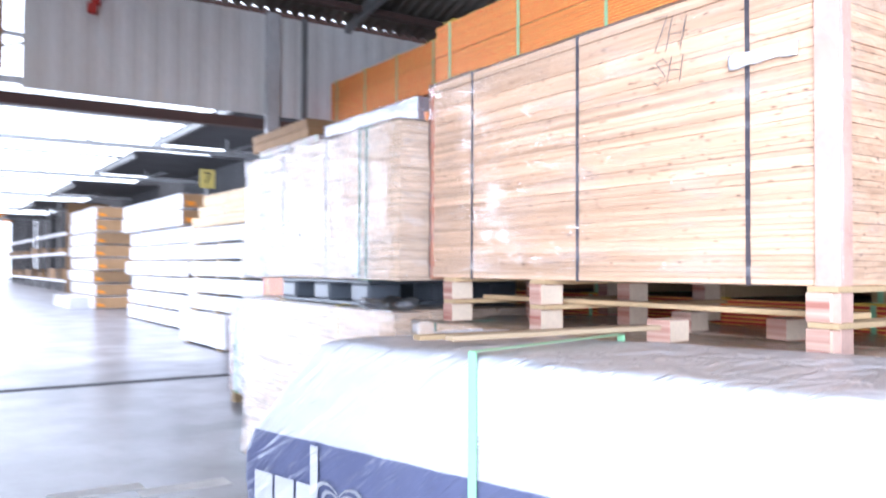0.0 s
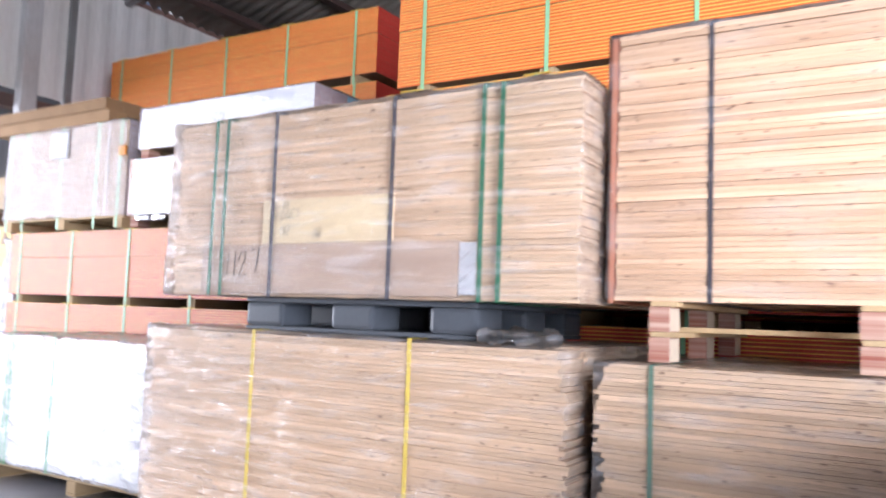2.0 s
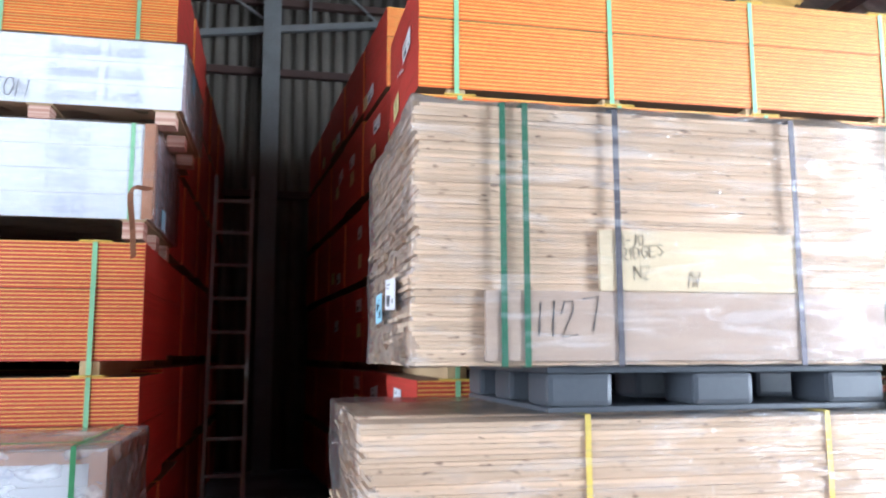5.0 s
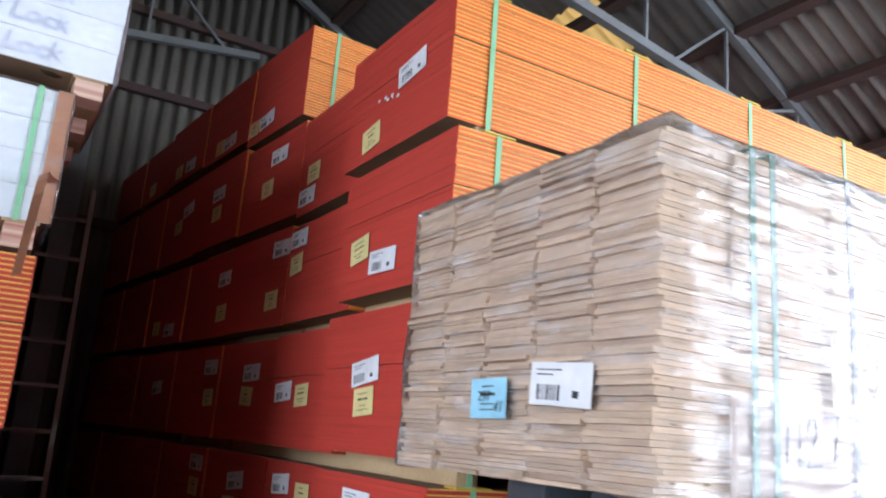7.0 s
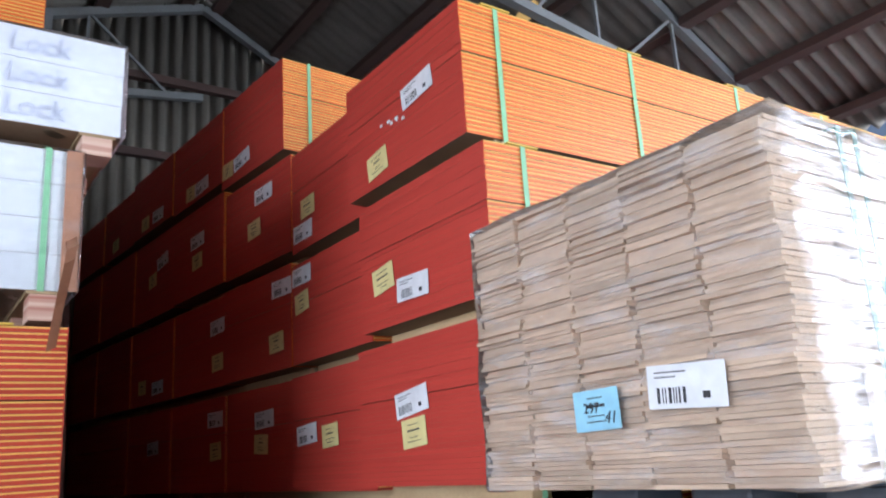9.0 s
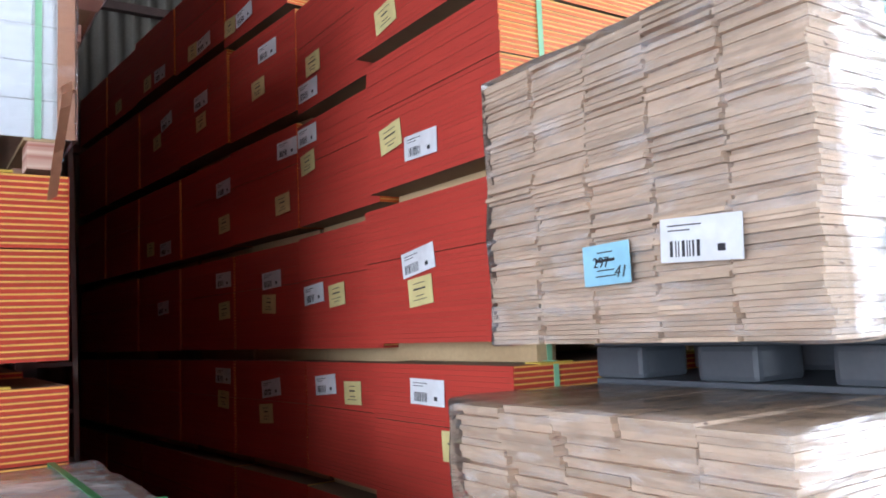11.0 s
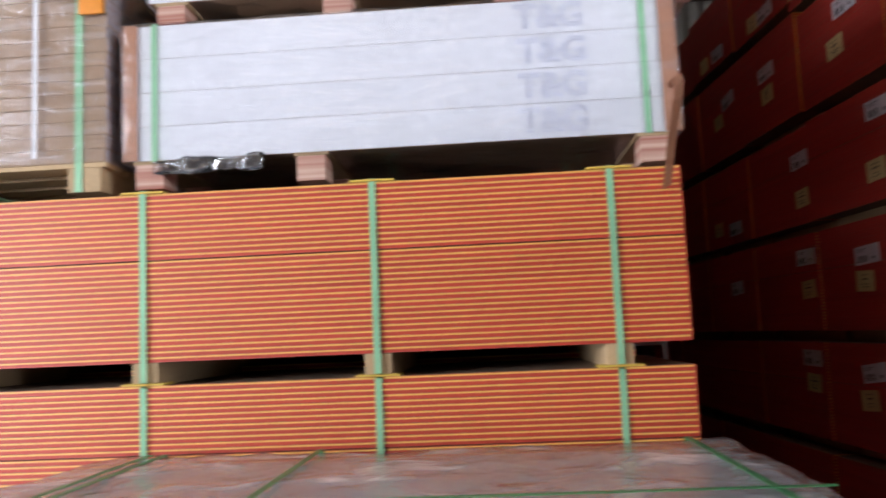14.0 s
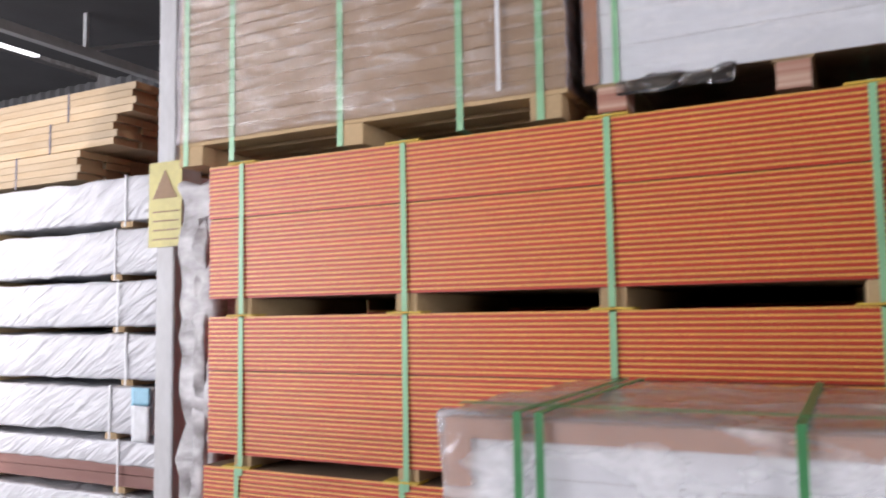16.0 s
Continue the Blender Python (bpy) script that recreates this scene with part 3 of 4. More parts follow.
# lower pack on a wooden pallet
def wood_pallet(x, y, z, dx, dy, label="worn wooden pallet on the concrete floor"):
    t = thing("wooden_pallet", (x, y, z), label, "pallet")
    for k in range(5):
        piece("deck_board", bevelled("deck_board", [(k * (dx - 0.1) / 4, k * (dx - 0.1) / 4 + 0.1, 0, dy, 0.1, 0.12, 0)], ["pallet"], 0.003), t)
    for j in range(3):
        yy = j * (dy - 0.1) / 2
        piece("bearer", bevelled("bearer", [(0, dx, yy, yy + 0.1, 0.022, 0.099, 0)], ["pallet"], 0.004), t)
        piece("bottom_board", bevelled("bottom_board", [(0, dx, yy, yy + 0.1, 0, 0.021, 0)], ["pallet"], 0.003), t)
    return t


wood_pallet(-1.86, 5.1, 0, 1.06, 2.0)
low = board_pack("flooring_board_pack", -1.87, 5.18, 0.122, 52, 5, 0.212, 2.07, 0.0208, "board", "tall wrapped pack of raw timber flooring boards, yellow straps", 1, 0.024)
for y in (0.62, 1.42):
    strap_loop(low, y, 0, 1.06, 0, 1.085, "yellow_strap", 0.009)
wrap("stretch_wrap", -0.014, 1.062, -0.026, 2.1, 0.0, 1.09, "film_heavy", low, 3, 0.012, "clear glossy stretch wrap")
piece("film_tuft", soft_box("film_tuft", -0.02, 0.2, 0.08, 0.32, 1.089, 1.13, ["film_heavy"], 24, 0.025, 0.01, 17, None, 14.0), low, label="bunched clear film on top")

# grey plastic pallet between the two packs
def plastic_pallet(x, y, z, dx, dy, h=0.13):
    t = thing("plastic_pallet", (x, y, z), "dark grey moulded plastic pallet between two board packs", "pallet")
    piece("deck", bevelled("deck", [(0, dx, 0, dy, h - 0.022, h - 0.001, 0)], ["plastic"], 0.005), t)
    piece("base", bevelled("base", [(0, dx, 0, dy, 0, 0.018, 0)], ["plastic"], 0.005), t)
    for i in range(3):
        for j in range(3):
            a, b = i * (dx - 0.2) / 2, j * (dy - 0.21) / 2
            piece("foot", bevelled("foot", [(a, a + 0.2, b, b + 0.21, 0.017, h - 0.021, 0)], ["plastic"], 0.018), t)
    return t


plastic_pallet(-1.82, 5.54, 1.212, 1.0, 1.165, 0.14)
up = board_pack("flooring_board_pack", -1.88, 5.13, 1.355, 38, 5, 0.208, 1.99, 0.0204, "board", "raw timber flooring boards with green and grey straps, hand-numbered", 2, 0.009, thick=(0.0105, 0.0115, 0.0125, 0.014))
for y, m in ((0.29, "dgreen"), (0.365, "dgreen"), (1.66, "dgreen"), (1.73, "dgreen"), (0.76, "grey_strap"), (1.37, "grey_strap")):
    strap_loop(up, y, -0.0215, 1.04, 0, 0.777, m, 0.0095)
wrap("stretch_wrap", -0.04, 1.04, -0.016, 2.006, 0.0, 0.784, "film_heavy", up, 5, 0.01, "clear glossy stretch wrap")

# big plywood pack and the low pack below it
big = thing("plywood_pack", (-1.73, 3.03, 1.372), "large pack of pale plywood sheets with dark straps", "plywood pack")
rnd = random.Random(8)
PLY = boxes_mesh("sheet", [(0, 1.2, 0, 2.0, 0.0004, 0.0171, 0)], ["plysheet"])
for r in range(52):
    piece("sheet", PLY, big, (rnd.uniform(-0.004, 0.004), 0.025 + rnd.uniform(-0.004, 0.004), r * 0.0178))
piece("edge_board", bevelled("edge_board", [(-0.006, 1.2, 2.032, 2.05, -0.01, 0.92, 0)], ["edge_card"], 0.003), big)
piece("corner_strip", bevelled("corner_strip", [(-0.014, -0.006, -0.004, 0.07, -0.22, 0.935, 0)], ["pink_strip"], 0.002), big, label="pinkish corner board")
piece("corner_strip", bevelled("corner_strip", [(-0.0055, 0.07, 0.008, 0.016, -0.22, 0.935, 0)], ["pink_strip"], 0.002), big)
piece("film_tuft", soft_box("film_tuft", -0.022, -0.01, 0.12, 0.34, 0.66, 0.7, ["film_milk"], 20, 0.012, 0.0, 21, None, 12.0), big, label="torn tuft of clear film")
wrap("stretch_wrap", -0.012, 1.212, -0.012, 2.062, 0.0, 0.935, "film", big, 31, 0.008, "clear glossy stretch wrap")
for y in (1.71, 1.03, 0.29):
    strap_loop(big, y, 0, 1.2, 0, 0.926, "grey_strap", 0.008)
low2 = board_pack("flooring_board_pack", -1.82, 3.1, 0.122, 50, 5, 0.212, 1.97, 0.0208, "board", "raw flooring boards in loose stretch wrap, dark green strap", 4, 0.02)
strap_loop(low2, 1.8, 0, 1.06, 0, 1.04, "dull_strap", 0.008)
wrap("stretch_wrap", -0.014, 1.062, -0.02, 1.99, 0.0, 1.046, "film_heavy", low2, 7, 0.014, "loose glossy stretch wrap")
wood_pallet(-1.82, 3.1, 0, 1.06, 1.97)
for k, y in enumerate((2.99, 4.18, 4.8)):
    b = thing("spacer_stack", (-1.76, y, 1.172), "red laminated spacer blocks and runners under the plywood pack", "spacer", "spacers under the plywood")
    for j in range(2):
        for q in range(3):
            piece("block", bevelled("block", [(q * 0.5, q * 0.5 + 0.12, 0.06, 0.13, j * 0.1, j * 0.1 + 0.082, (1, 1, 1, 0, 1, 0))], ["lamina", "pale_block"], 0.003), b)
        piece("runner", bevelled("runner", [(0, 1.15, 0.035, 0.125, j * 0.1 + 0.0825, j * 0.1 + 0.0995, 0)], ["dunnage"], 0.003), b)
for k, (x, y, a) in enumerate(((-1.74, 3.58, 8), (-1.35, 3.42, -12), (-1.3, 3.85, 5))):
    b = thing("spacer_block", (x, y, 1.172), "loose red laminated spacer block on the wrapped boards", "spacer", "loose spacer blocks", turn=radians(a))
    piece("block", bevelled("block", [(0, 0.12, 0.03, 0.12, 0, 0.075, (1, 1, 1, 0, 1, 0))], ["lamina", "pale_block"], 0.003), b)
slat = thing("cross_slat", (-1.55, 3.1, 1.272), "long flat timber slat lying on the spacer runners", "slat")
piece("slat", bevelled("slat", [(0, 0.1, 0, 1.8, 0, 0.018, 0)], ["dunnage"], 0.003), slat)

# ---- labels and writing ----
def text(parent, words, size, at, material, face="x", spin=0.0, outline=0.0, shear=0.0, name="lettering"):
    """Words that face -x (face 'x') or +y (face 'y')."""
    cu = bpy.data.curves.new(name, "FONT")
    cu.body, cu.size, cu.shear, cu.align_x, cu.align_y = words, size, shear, "CENTER", "CENTER"
    if outline:
        cu.fill_mode, cu.bevel_depth, cu.bevel_resolution = "NONE", outline, 0
    else:
        cu.extrude = 0.0006
    cu.materials.append(M[material])
    ob = new(name, cu)
    ob.parent = parent
    turn = Matrix(((0, 0, -1), (-1, 0, 0), (0, 1, 0))) if face == "x" else Matrix(((-1, 0, 0), (0, 0, 1), (0, 1, 0)))
    ob.matrix_local = Matrix.Translation(at) @ turn.to_4x4() @ pose(0, 0, 0, 0, 0, spin)
    return ob


BARS = {w: boxes_mesh("bar", [(0, w, 0.0015, 0.0021, 0, 1, 0)], ["ink"]) for w in (0.003, 0.005, 0.008)}
PAPER = {}


def label(parent, kind, w, h, at, spin=0.0, seed=0, name="paper_label"):
    """A paper label that looks to +y, with its printed bars and lines."""
    rnd = random.Random(seed)
    key = (kind, w, h)
    if key not in PAPER:
        PAPER[key] = boxes_mesh(name, [(-w / 2, w / 2, 0, 0.0015, -h / 2, h / 2, 0)], [{"w": "paper", "y": "note", "b": "blue_note"}[kind]])
    ob = piece(name, PAPER[key], parent, at)
    ob.rotation_euler = (0, spin, 0)

    def mark(what, x, z, bw, bh, mesh=None):
        b = piece(what, mesh or BARS[0.003], ob, (x, 0, z))
        b.scale = (1 if mesh else bw / 0.003, 1, bh)

    if kind == "w":
        x = w * 0.0
        while x < w * 0.38:
            d = rnd.choice((0.003, 0.003, 0.005, 0.008))
            mark("bar", x, -h * 0.38, d, h * 0.36, BARS[d])
            x += d + rnd.choice((0.004, 0.005, 0.007))
        mark("printed_mark", -w * 0.3, -h * 0.3, w * 0.09, h * 0.16)
        mark("printed_line", -w * 0.02, h * 0.31, w * 0.42, 0.003)
        mark("printed_line", w * 0.12, h * 0.2, w * 0.28, 0.003)
    else:
        for k, z in enumerate((0.28, 0.06, -0.16, -0.3)):
            a = rnd.uniform(0.12, 0.25)
            mark("printed_line", -a * w, z * h, 2.2 * a * w, 0.007 if k == 1 else 0.003)
    return ob


STROKES = {"0": "1,5 0,3 1,0 3,0 4,3 3,5 1,5", "1": "1,0 2,6", "2": "0,4 1,6 3,6 3,4 0,0 4,0", "5": "4,6 0,6 0,3 3,3 3,1 0,0", "7": "0,6 4,6 2,0", "8": "2,3 0,5 2,6 4,5 2,3 0,1 2,0 4,1 2,3", "-": "0,3 3,3",
           "D": "0,0 0,6 3,5 4,3 3,1 0,0", "E": "4,6 0,6 0,3 3,3 0,3 0,0 4,0", "G": "4,5 2,6 0,4 0,2 2,0 4,1 4,3 2,3", "H": "0,0 0,6 0,3 4,3 4,6 4,0", "I": "1,0 1,6", "N": "0,0 0,6 4,0 4,6", "O": "1,6 0,3 1,0 3,0 4,3 3,6 1,6",
           "R": "0,0 0,6 3,6 4,5 3,3 0,3 4,0", "S": "4,5 2,6 0,5 4,2 2,0 0,1", "T": "2,0 2,6 0,6 4,6", "W": "0,6 1,0 2,4 3,0 4,6", "Y": "2,0 2,3 0,6 2,3 4,6", "Z": "0,6 4,6 0,0 4,0"}


def write(parent, words, size, at, material, thick, spin=0.0):
    """Handwriting in single strokes on a face that looks to -x; at: its lower left."""
    cu = bpy.data.curves.new("handwriting", "CURVE")
    cu.dimensions, cu.bevel_depth, cu.bevel_resolution = "3D", thick, 0
    r, pen = random.Random(len(words) + int(size * 1000)), 0.0
    for ch in words:
        pts = [tuple(float(q) for q in p.split(",")) for p in STROKES[ch].split()]
        sp = cu.splines.new("POLY")
        sp.points.add(len(pts) - 1)
        up_ = r.uniform(-0.06, 0.06)
        for k, (a, b) in enumerate(pts):
            sp.points[k].co = ((pen + a / 6 * 0.8 + b / 6 * 0.12 + r.uniform(-0.03, 0.03)) * size, (b / 6 + up_ + r.uniform(-0.03, 0.03)) * size, 0, 1)
        pen += 0.42 if ch in "1I" else 0.72
    cu.materials.append(M[material])
    ob = new("handwriting", cu)
    ob.parent = parent
    ob.matrix_local = Matrix.Translation(at) @ Matrix(((0, 0, -1), (-1, 0, 0), (0, 1, 0))).to_4x4() @ pose(0, 0, 0, 0, 0, spin)
    return ob


# column, layer, x and height of each paper stuck on the red ends
WHITE_LABELS = "0 4 -0.21 2.98; 0 3 -0.01 2.14; 0 2 -0.01 1.68; 1 4 1.18 2.73; 1 3 1.19 2.48; 1 2 1.14 1.62; 2 5 1.94 3.47; 2 4 1.71 3.12; 2 3 1.47 2.47; 2 2 1.75 1.74; 3 5 2.64 3.48; 3 4 2.73 3.07; 3 3 2.42 2.4; 3 2 2.43 1.79; 4 5 3.51 3.5; 4 4 3.48 3.1; 4 3 3.5 2.11; 4 2 3.54 1.66; 0 1 -0.01 1.17; 1 1 1.08 1.15; 2 1 1.77 1.11; 3 1 2.44 1.17"
YELLOW_NOTES = "0 4 0.14 2.76; 0 3 0.22 2.22; 0 2 -0.02 1.56; 1 4 1.11 2.86; 1 3 1.19 2.33; 1 2 0.87 1.6; 2 5 2.16 3.46; 2 4 1.84 2.92; 2 3 1.54 2.16; 2 2 1.79 1.6; 3 5 2.84 3.48; 3 4 2.73 2.92; 3 3 2.42 2.16; 3 2 2.42 1.59; 4 5 3.8 3.5; 4 4 3.69 2.98; 5 5 4.69 3.52; 4 3 3.84 2.14; 0 1 -0.19 0.98; 1 1 0.78 1.12; 2 1 1.84 0.96; 3 1 2.44 1.02"
k = 0
for kind, list_ in (("w", WHITE_LABELS), ("y", YELLOW_NOTES)):
    for entry in list_.split(";"):
        c, i, x, z = entry.split()
        p = HIGH[int(c), int(i)]
        w, h = (0.24, 0.1) if kind == "w" else (0.175, 0.112)
        label(p, kind, w, h, (float(x) - STARTS[int(c)] - (0.05 if c == "0" else 0.0), 3.6066, float(z) - p.location.z), random.Random(k).uniform(-0.05, 0.14), k)
        k += 1
scuff = HIGH[0, 4]
for k in range(7):
    r = random.Random(k + 5)
    a, b = r.uniform(0.3, 0.7), r.uniform(0.22, 0.27)
    piece("scuff_mark", boxes_mesh("scuff_mark", [(a, a + r.uniform(0.01, 0.03), 3.6055, 3.6065, b, b + 0.014, 0)], ["paper"]), scuff)

label(up, "b", 0.155, 0.1, (0.545, 2.022, 0.192), 0.02, 3, "blue_note")
label(up, "w", 0.215, 0.098, (0.265, 2.022, 0.222), -0.05, 9)
text(up, "297", 0.036, (0.56, 2.0255, 0.196), "ink", "y")
text(up, "41", 0.04, (0.5, 2.0255, 0.17), "ink", "y", 0, 0, 0.3)
# two boards tied to the face, marked by hand
piece("marked_board", bevelled("marked_board", [(-0.019, -0.004, 0.455, 1.785, 0.012, 0.218, 0)], ["pink_board"], 0.002), up, label="pinkish oak board with a handwritten number")
piece("marked_board", bevelled("marked_board", [(-0.0195, -0.004, 0.755, 1.43, 0.22, 0.405, 0)], ["pale_board"], 0.002), up, label="pale board with pencilled words")
piece("paper_label", boxes_mesh("paper_label", [(-0.0215, -0.0195, 0.38, 0.45, 0.02, 0.21, 0)], ["white_wrap"]), up)
write(up, "1127", 0.1, (-0.021, 1.64, 0.075), "ink", 0.002, 8)
write(up, "8-10", 0.035, (-0.021, 1.37, 0.355), "pencil", 0.0012, 5)
write(up, "RIDGES", 0.036, (-0.021, 1.36, 0.31), "pencil", 0.0012, 8)
write(up, "NZ", 0.04, (-0.021, 1.32, 0.255), "pencil", 0.0012, 5)
write(up, "1W", 0.045, (-0.021, 1.15, 0.235), "pencil", 0.0012, 2)
write(big, "7H", 0.11, (-0.028, 0.66, 0.78), "pencil", 0.002, -6)
write(big, "SH", 0.09, (-0.028, 0.64, 0.66), "pencil", 0.002, -4)

# ---- wrapped pack in front ----
front = thing("wrapped_timber_pack", (-2.98, 4.2, 0), "timber pack under white plastic wrap with a navy printed band", "timber pack", turn=radians(14))


def drape(v):
    """The far end of the cover is pulled in towards its top."""
    v.y -= max(0.0, v.y + 0.45) / 0.45 * max(0.0, v.x) * 0.5
    if v.z > 0.9:
        k = (v.z - 0.9) / 0.315
        v.y -= max(0.0, v.y + 0.45) * 0.8 * k


me = soft_box("cover", 0, 0.64, -2.7, 0, 0.08, 1.215, ["white_wrap", "navy"], 40, 0.012, 0.03, 2, lambda n, c: 1 if c.z < 0.935 and abs(n.z) < 0.6 else 0, seam=((0, 0, 0.935), (0, 0, 1)))
for v in me.vertices:
    drape(v.co)
piece("cover", me, front, label="white plastic cover with a navy band")
for y in (-0.92, -2.3):
    strap_loop(front, y, -0.012, 0.65, 0.05, 1.226, "strap", 0.012)
for y in (-0.4, -2.5):
    piece("bearer", bevelled("bearer", [(0.02, 0.62, y - 0.12, y - 0.03, 0.0, 0.085, 0)], ["dunnage"], 0.004), front)
# the maker's mark, as plain shapes
for y0, n, w in ((-0.08, 3, 0.085), (-0.62, 6, 0.088), (-1.9, 6, 0.088)):
    for k in range(n):
        a = y0 - k * (w + 0.014)
        piece("printed_bar", boxes_mesh("printed_bar", [(-0.0155, -0.0125, a - w, a, 0.72, 0.82, 0)], ["white_wrap"]), front)
    for k in range(n * 2):
        a = y0 - k * (w * 0.5 + 0.006)
        piece("printed_bar", boxes_mesh("printed_bar", [(-0.0155, -0.0125, a - w * 0.42, a, 0.66, 0.69, 0)], ["white_wrap"]), front)
for y0 in (-0.46, -1.74):
    for k, r in enumerate((0.105, 0.075, 0.045)):
        bm = bmesh.new()
        ring = []
        for q in range(28):
            a = q / 28 * math.tau
            yy, zz = r * 0.95 * math.sin(a) ** 3, r * (0.8 * math.cos(a) - 0.33 * math.cos(2 * a) - 0.12 * math.cos(3 * a))
            ring.append((bm.verts.new((-0.0165, y0 - yy, 0.77 + zz)), bm.verts.new((-0.0165, y0 - yy * (1 - 0.012 / r), 0.77 + zz * (1 - 0.012 / r)))))
        for q in range(28):
            (a, b), (c, d) = ring[q], ring[(q + 1) % 28]
            bm.faces.new((a, b, d, c))
        hm = bpy.data.meshes.new("printed_heart")
        bmesh.ops.solidify(bm, geom=bm.faces[:], thickness=0.003)
        bm.to_mesh(hm)
        bm.free()
        hm.materials.append(M["white_wrap"])
        piece("printed_heart", hm, front)
for y in (-0.34, -1.42):
    piece("white_seam", boxes_mesh("white_seam", [(-0.0165, -0.0135, y - 0.03, y, 0.1, 0.93, 0)], ["white_wrap"]), front)
for k in range(2):
    pl = thing("loose_batten", (-2.75 + k * 0.06, 3.58 - k * 0.06, 1.232), "thin loose timber batten lying on the wrapped pack", "batten", turn=radians(-95 + k * 3))
    piece("batten", bevelled("batten", [(-0.02, 0.02, 0.0, 0.75, 0, 0.014, 0)], ["timber" if k else "pallet"], 0.003), pl)

# ---- cartons ----
def carton_pack(x, y, z, dx, L, rows, deep, h, label_, front_mat="white_board", words="", word_y=0.0, size=0.07, pallet=False, name="carton_pack"):
    t = thing(name, (x, y, z), label_, "carton pack")
    w = dx / deep
    me = bevelled("carton", [(0.0015, w - 0.0015, 0.002, L - 0.002, 0.0004, h - 0.0005, (1, 1, 2, 0, 2, 0))], [front_mat, "brown_card", "carton_end"], 0.0016)
    for r in range(rows):
        for d in range(deep):
            ob = piece("carton", me, t, (d * w, random.Random(r * 9 + d).uniform(-0.004, 0.004), r * h))
            if words and d == 0:
                text(ob, words, size, (-0.002, word_y, h * 0.48), "lilac", "x", 0, 0.0013, 0.12 if "S" in words else 0.0)
    return t


def bearers(parent, L, dx, n, h, material, mid=None):
    for k in range(n):
        yy = mid if mid and k == 1 else 0.03 + k * (L - 0.16) / (n - 1)
        for q in range(3):
            a = q * (dx - 0.12) / 2
            piece("bearer_block", bevelled("bearer_block", [(a, a + 0.12, yy, yy + 0.1, -h, -0.012, 0)], [material], 0.003), parent)
        piece("bearer_board", bevelled("bearer_board", [(0, dx, yy - 0.01, yy + 0.11, -0.0119, -0.0005, 0)], ["pallet"], 0.002), parent)
    piece("base_sheet", boxes_mesh("base_sheet", [(0.005, dx - 0.005, 0, L, -0.0005, 0.0008, 0)], ["brown_card"]), parent)


tg = carton_pack(0.02, 8.13, 2.06, 1.0, 1.9, 4, 5, 0.122, "pack of white printed flooring cartons with pale green straps", words="T&G", word_y=0.41, size=0.12)
bearers(tg, 1.9, 1.0, 3, 0.1, "lamina", 1.2)
for y in (0.1, 1.8):
    strap_loop(tg, y, 0, 1.0, 0.0, 0.488, "strap", 0.01)
piece("edge_strip", bevelled("edge_strip", [(-0.008, 0.05, -0.012, -0.006, 0.0, 0.49, 0), (-0.008, -0.004, -0.012, 0.045, 0.0, 0.49, 0)], ["tape"], 0.001), tg, label="red-brown paper edge strip")
piece("edge_strip", bevelled("edge_strip", [(-0.008, 0.05, 1.906, 1.912, 0.0, 0.49, 0), (-0.008, -0.004, 1.86, 1.912, 0.0, 0.49, 0)], ["tape"], 0.001), tg)
piece("torn_film", soft_box("torn_film", -0.012, -0.006, 1.42, 1.8, -0.05, 0.0, ["film"], 30, 0.014, 0.0, 12, None, 9.0), tg, label="torn shiny film hanging below the cartons")
wrap("stretch_wrap", -0.014, 1.01, -0.016, 1.916, -0.004, 0.494, "film", tg, 41, 0.006, "clear wrinkled stretch wrap")
# torn strip hanging out in front of the corner
bm = bmesh.new()
pts = [(-0.01, -0.01, 0.16), (-0.1, 0.02, 0.15), (-0.22, 0.035, 0.13), (-0.27, 0.04, 0.09), (-0.25, 0.042, 0.05), (-0.14, 0.045, -0.06), (-0.05, 0.05, -0.19)]
rows_ = [(bm.verts.new(p), bm.verts.new((p[0] + 0.012, p[1] + 0.028, p[2] - 0.016))) for p in pts]
for (a, b), (c, d) in zip(rows_, rows_[1:]):
    bm.faces.new((a, b, d, c))
bmesh.ops.solidify(bm, geom=bm.faces[:], thickness=0.004)
hang = bpy.data.meshes.new("torn_edge_strip")
bm.to_mesh(hang)
bm.free()
hang.materials.append(M["tape"])
piece("torn_edge_strip", hang, tg, label="torn brown edge strip hanging loose")
sl = carton_pack(0.02, 8.0, 2.63, 1.0, 1.95, 3, 5, 0.118, "pack of white printed flooring cartons, hand-marked in black", words="Speed Lock", word_y=0.42, size=0.1)
bearers(sl, 1.95, 1.0, 4, 0.08, "lamina")
wrap("stretch_wrap", -0.011, 1.01, -0.012, 1.962, 0.0, 0.36, "film", sl, 43, 0.005, "clear wrinkled stretch wrap")
write(sl, "HEYINGTON", 0.085, (-0.004, 1.25, 0.03), "ink", 0.0022)
write(sl, "NS", 0.075, (-0.004, 1.52, 0.04), "ink", 0.0016, -4)
write(sl, "2571", 0.075, (-0.004, 1.12, 0.15), "ink", 0.0016)
label(sl, "b", 0.14, 0.11, (0.45, -0.008, 0.29), 0, 4, "blue_note")
label(tg, "b", 0.14, 0.11, (0.35, -0.018, 0.05), 0, 5, "blue_note")

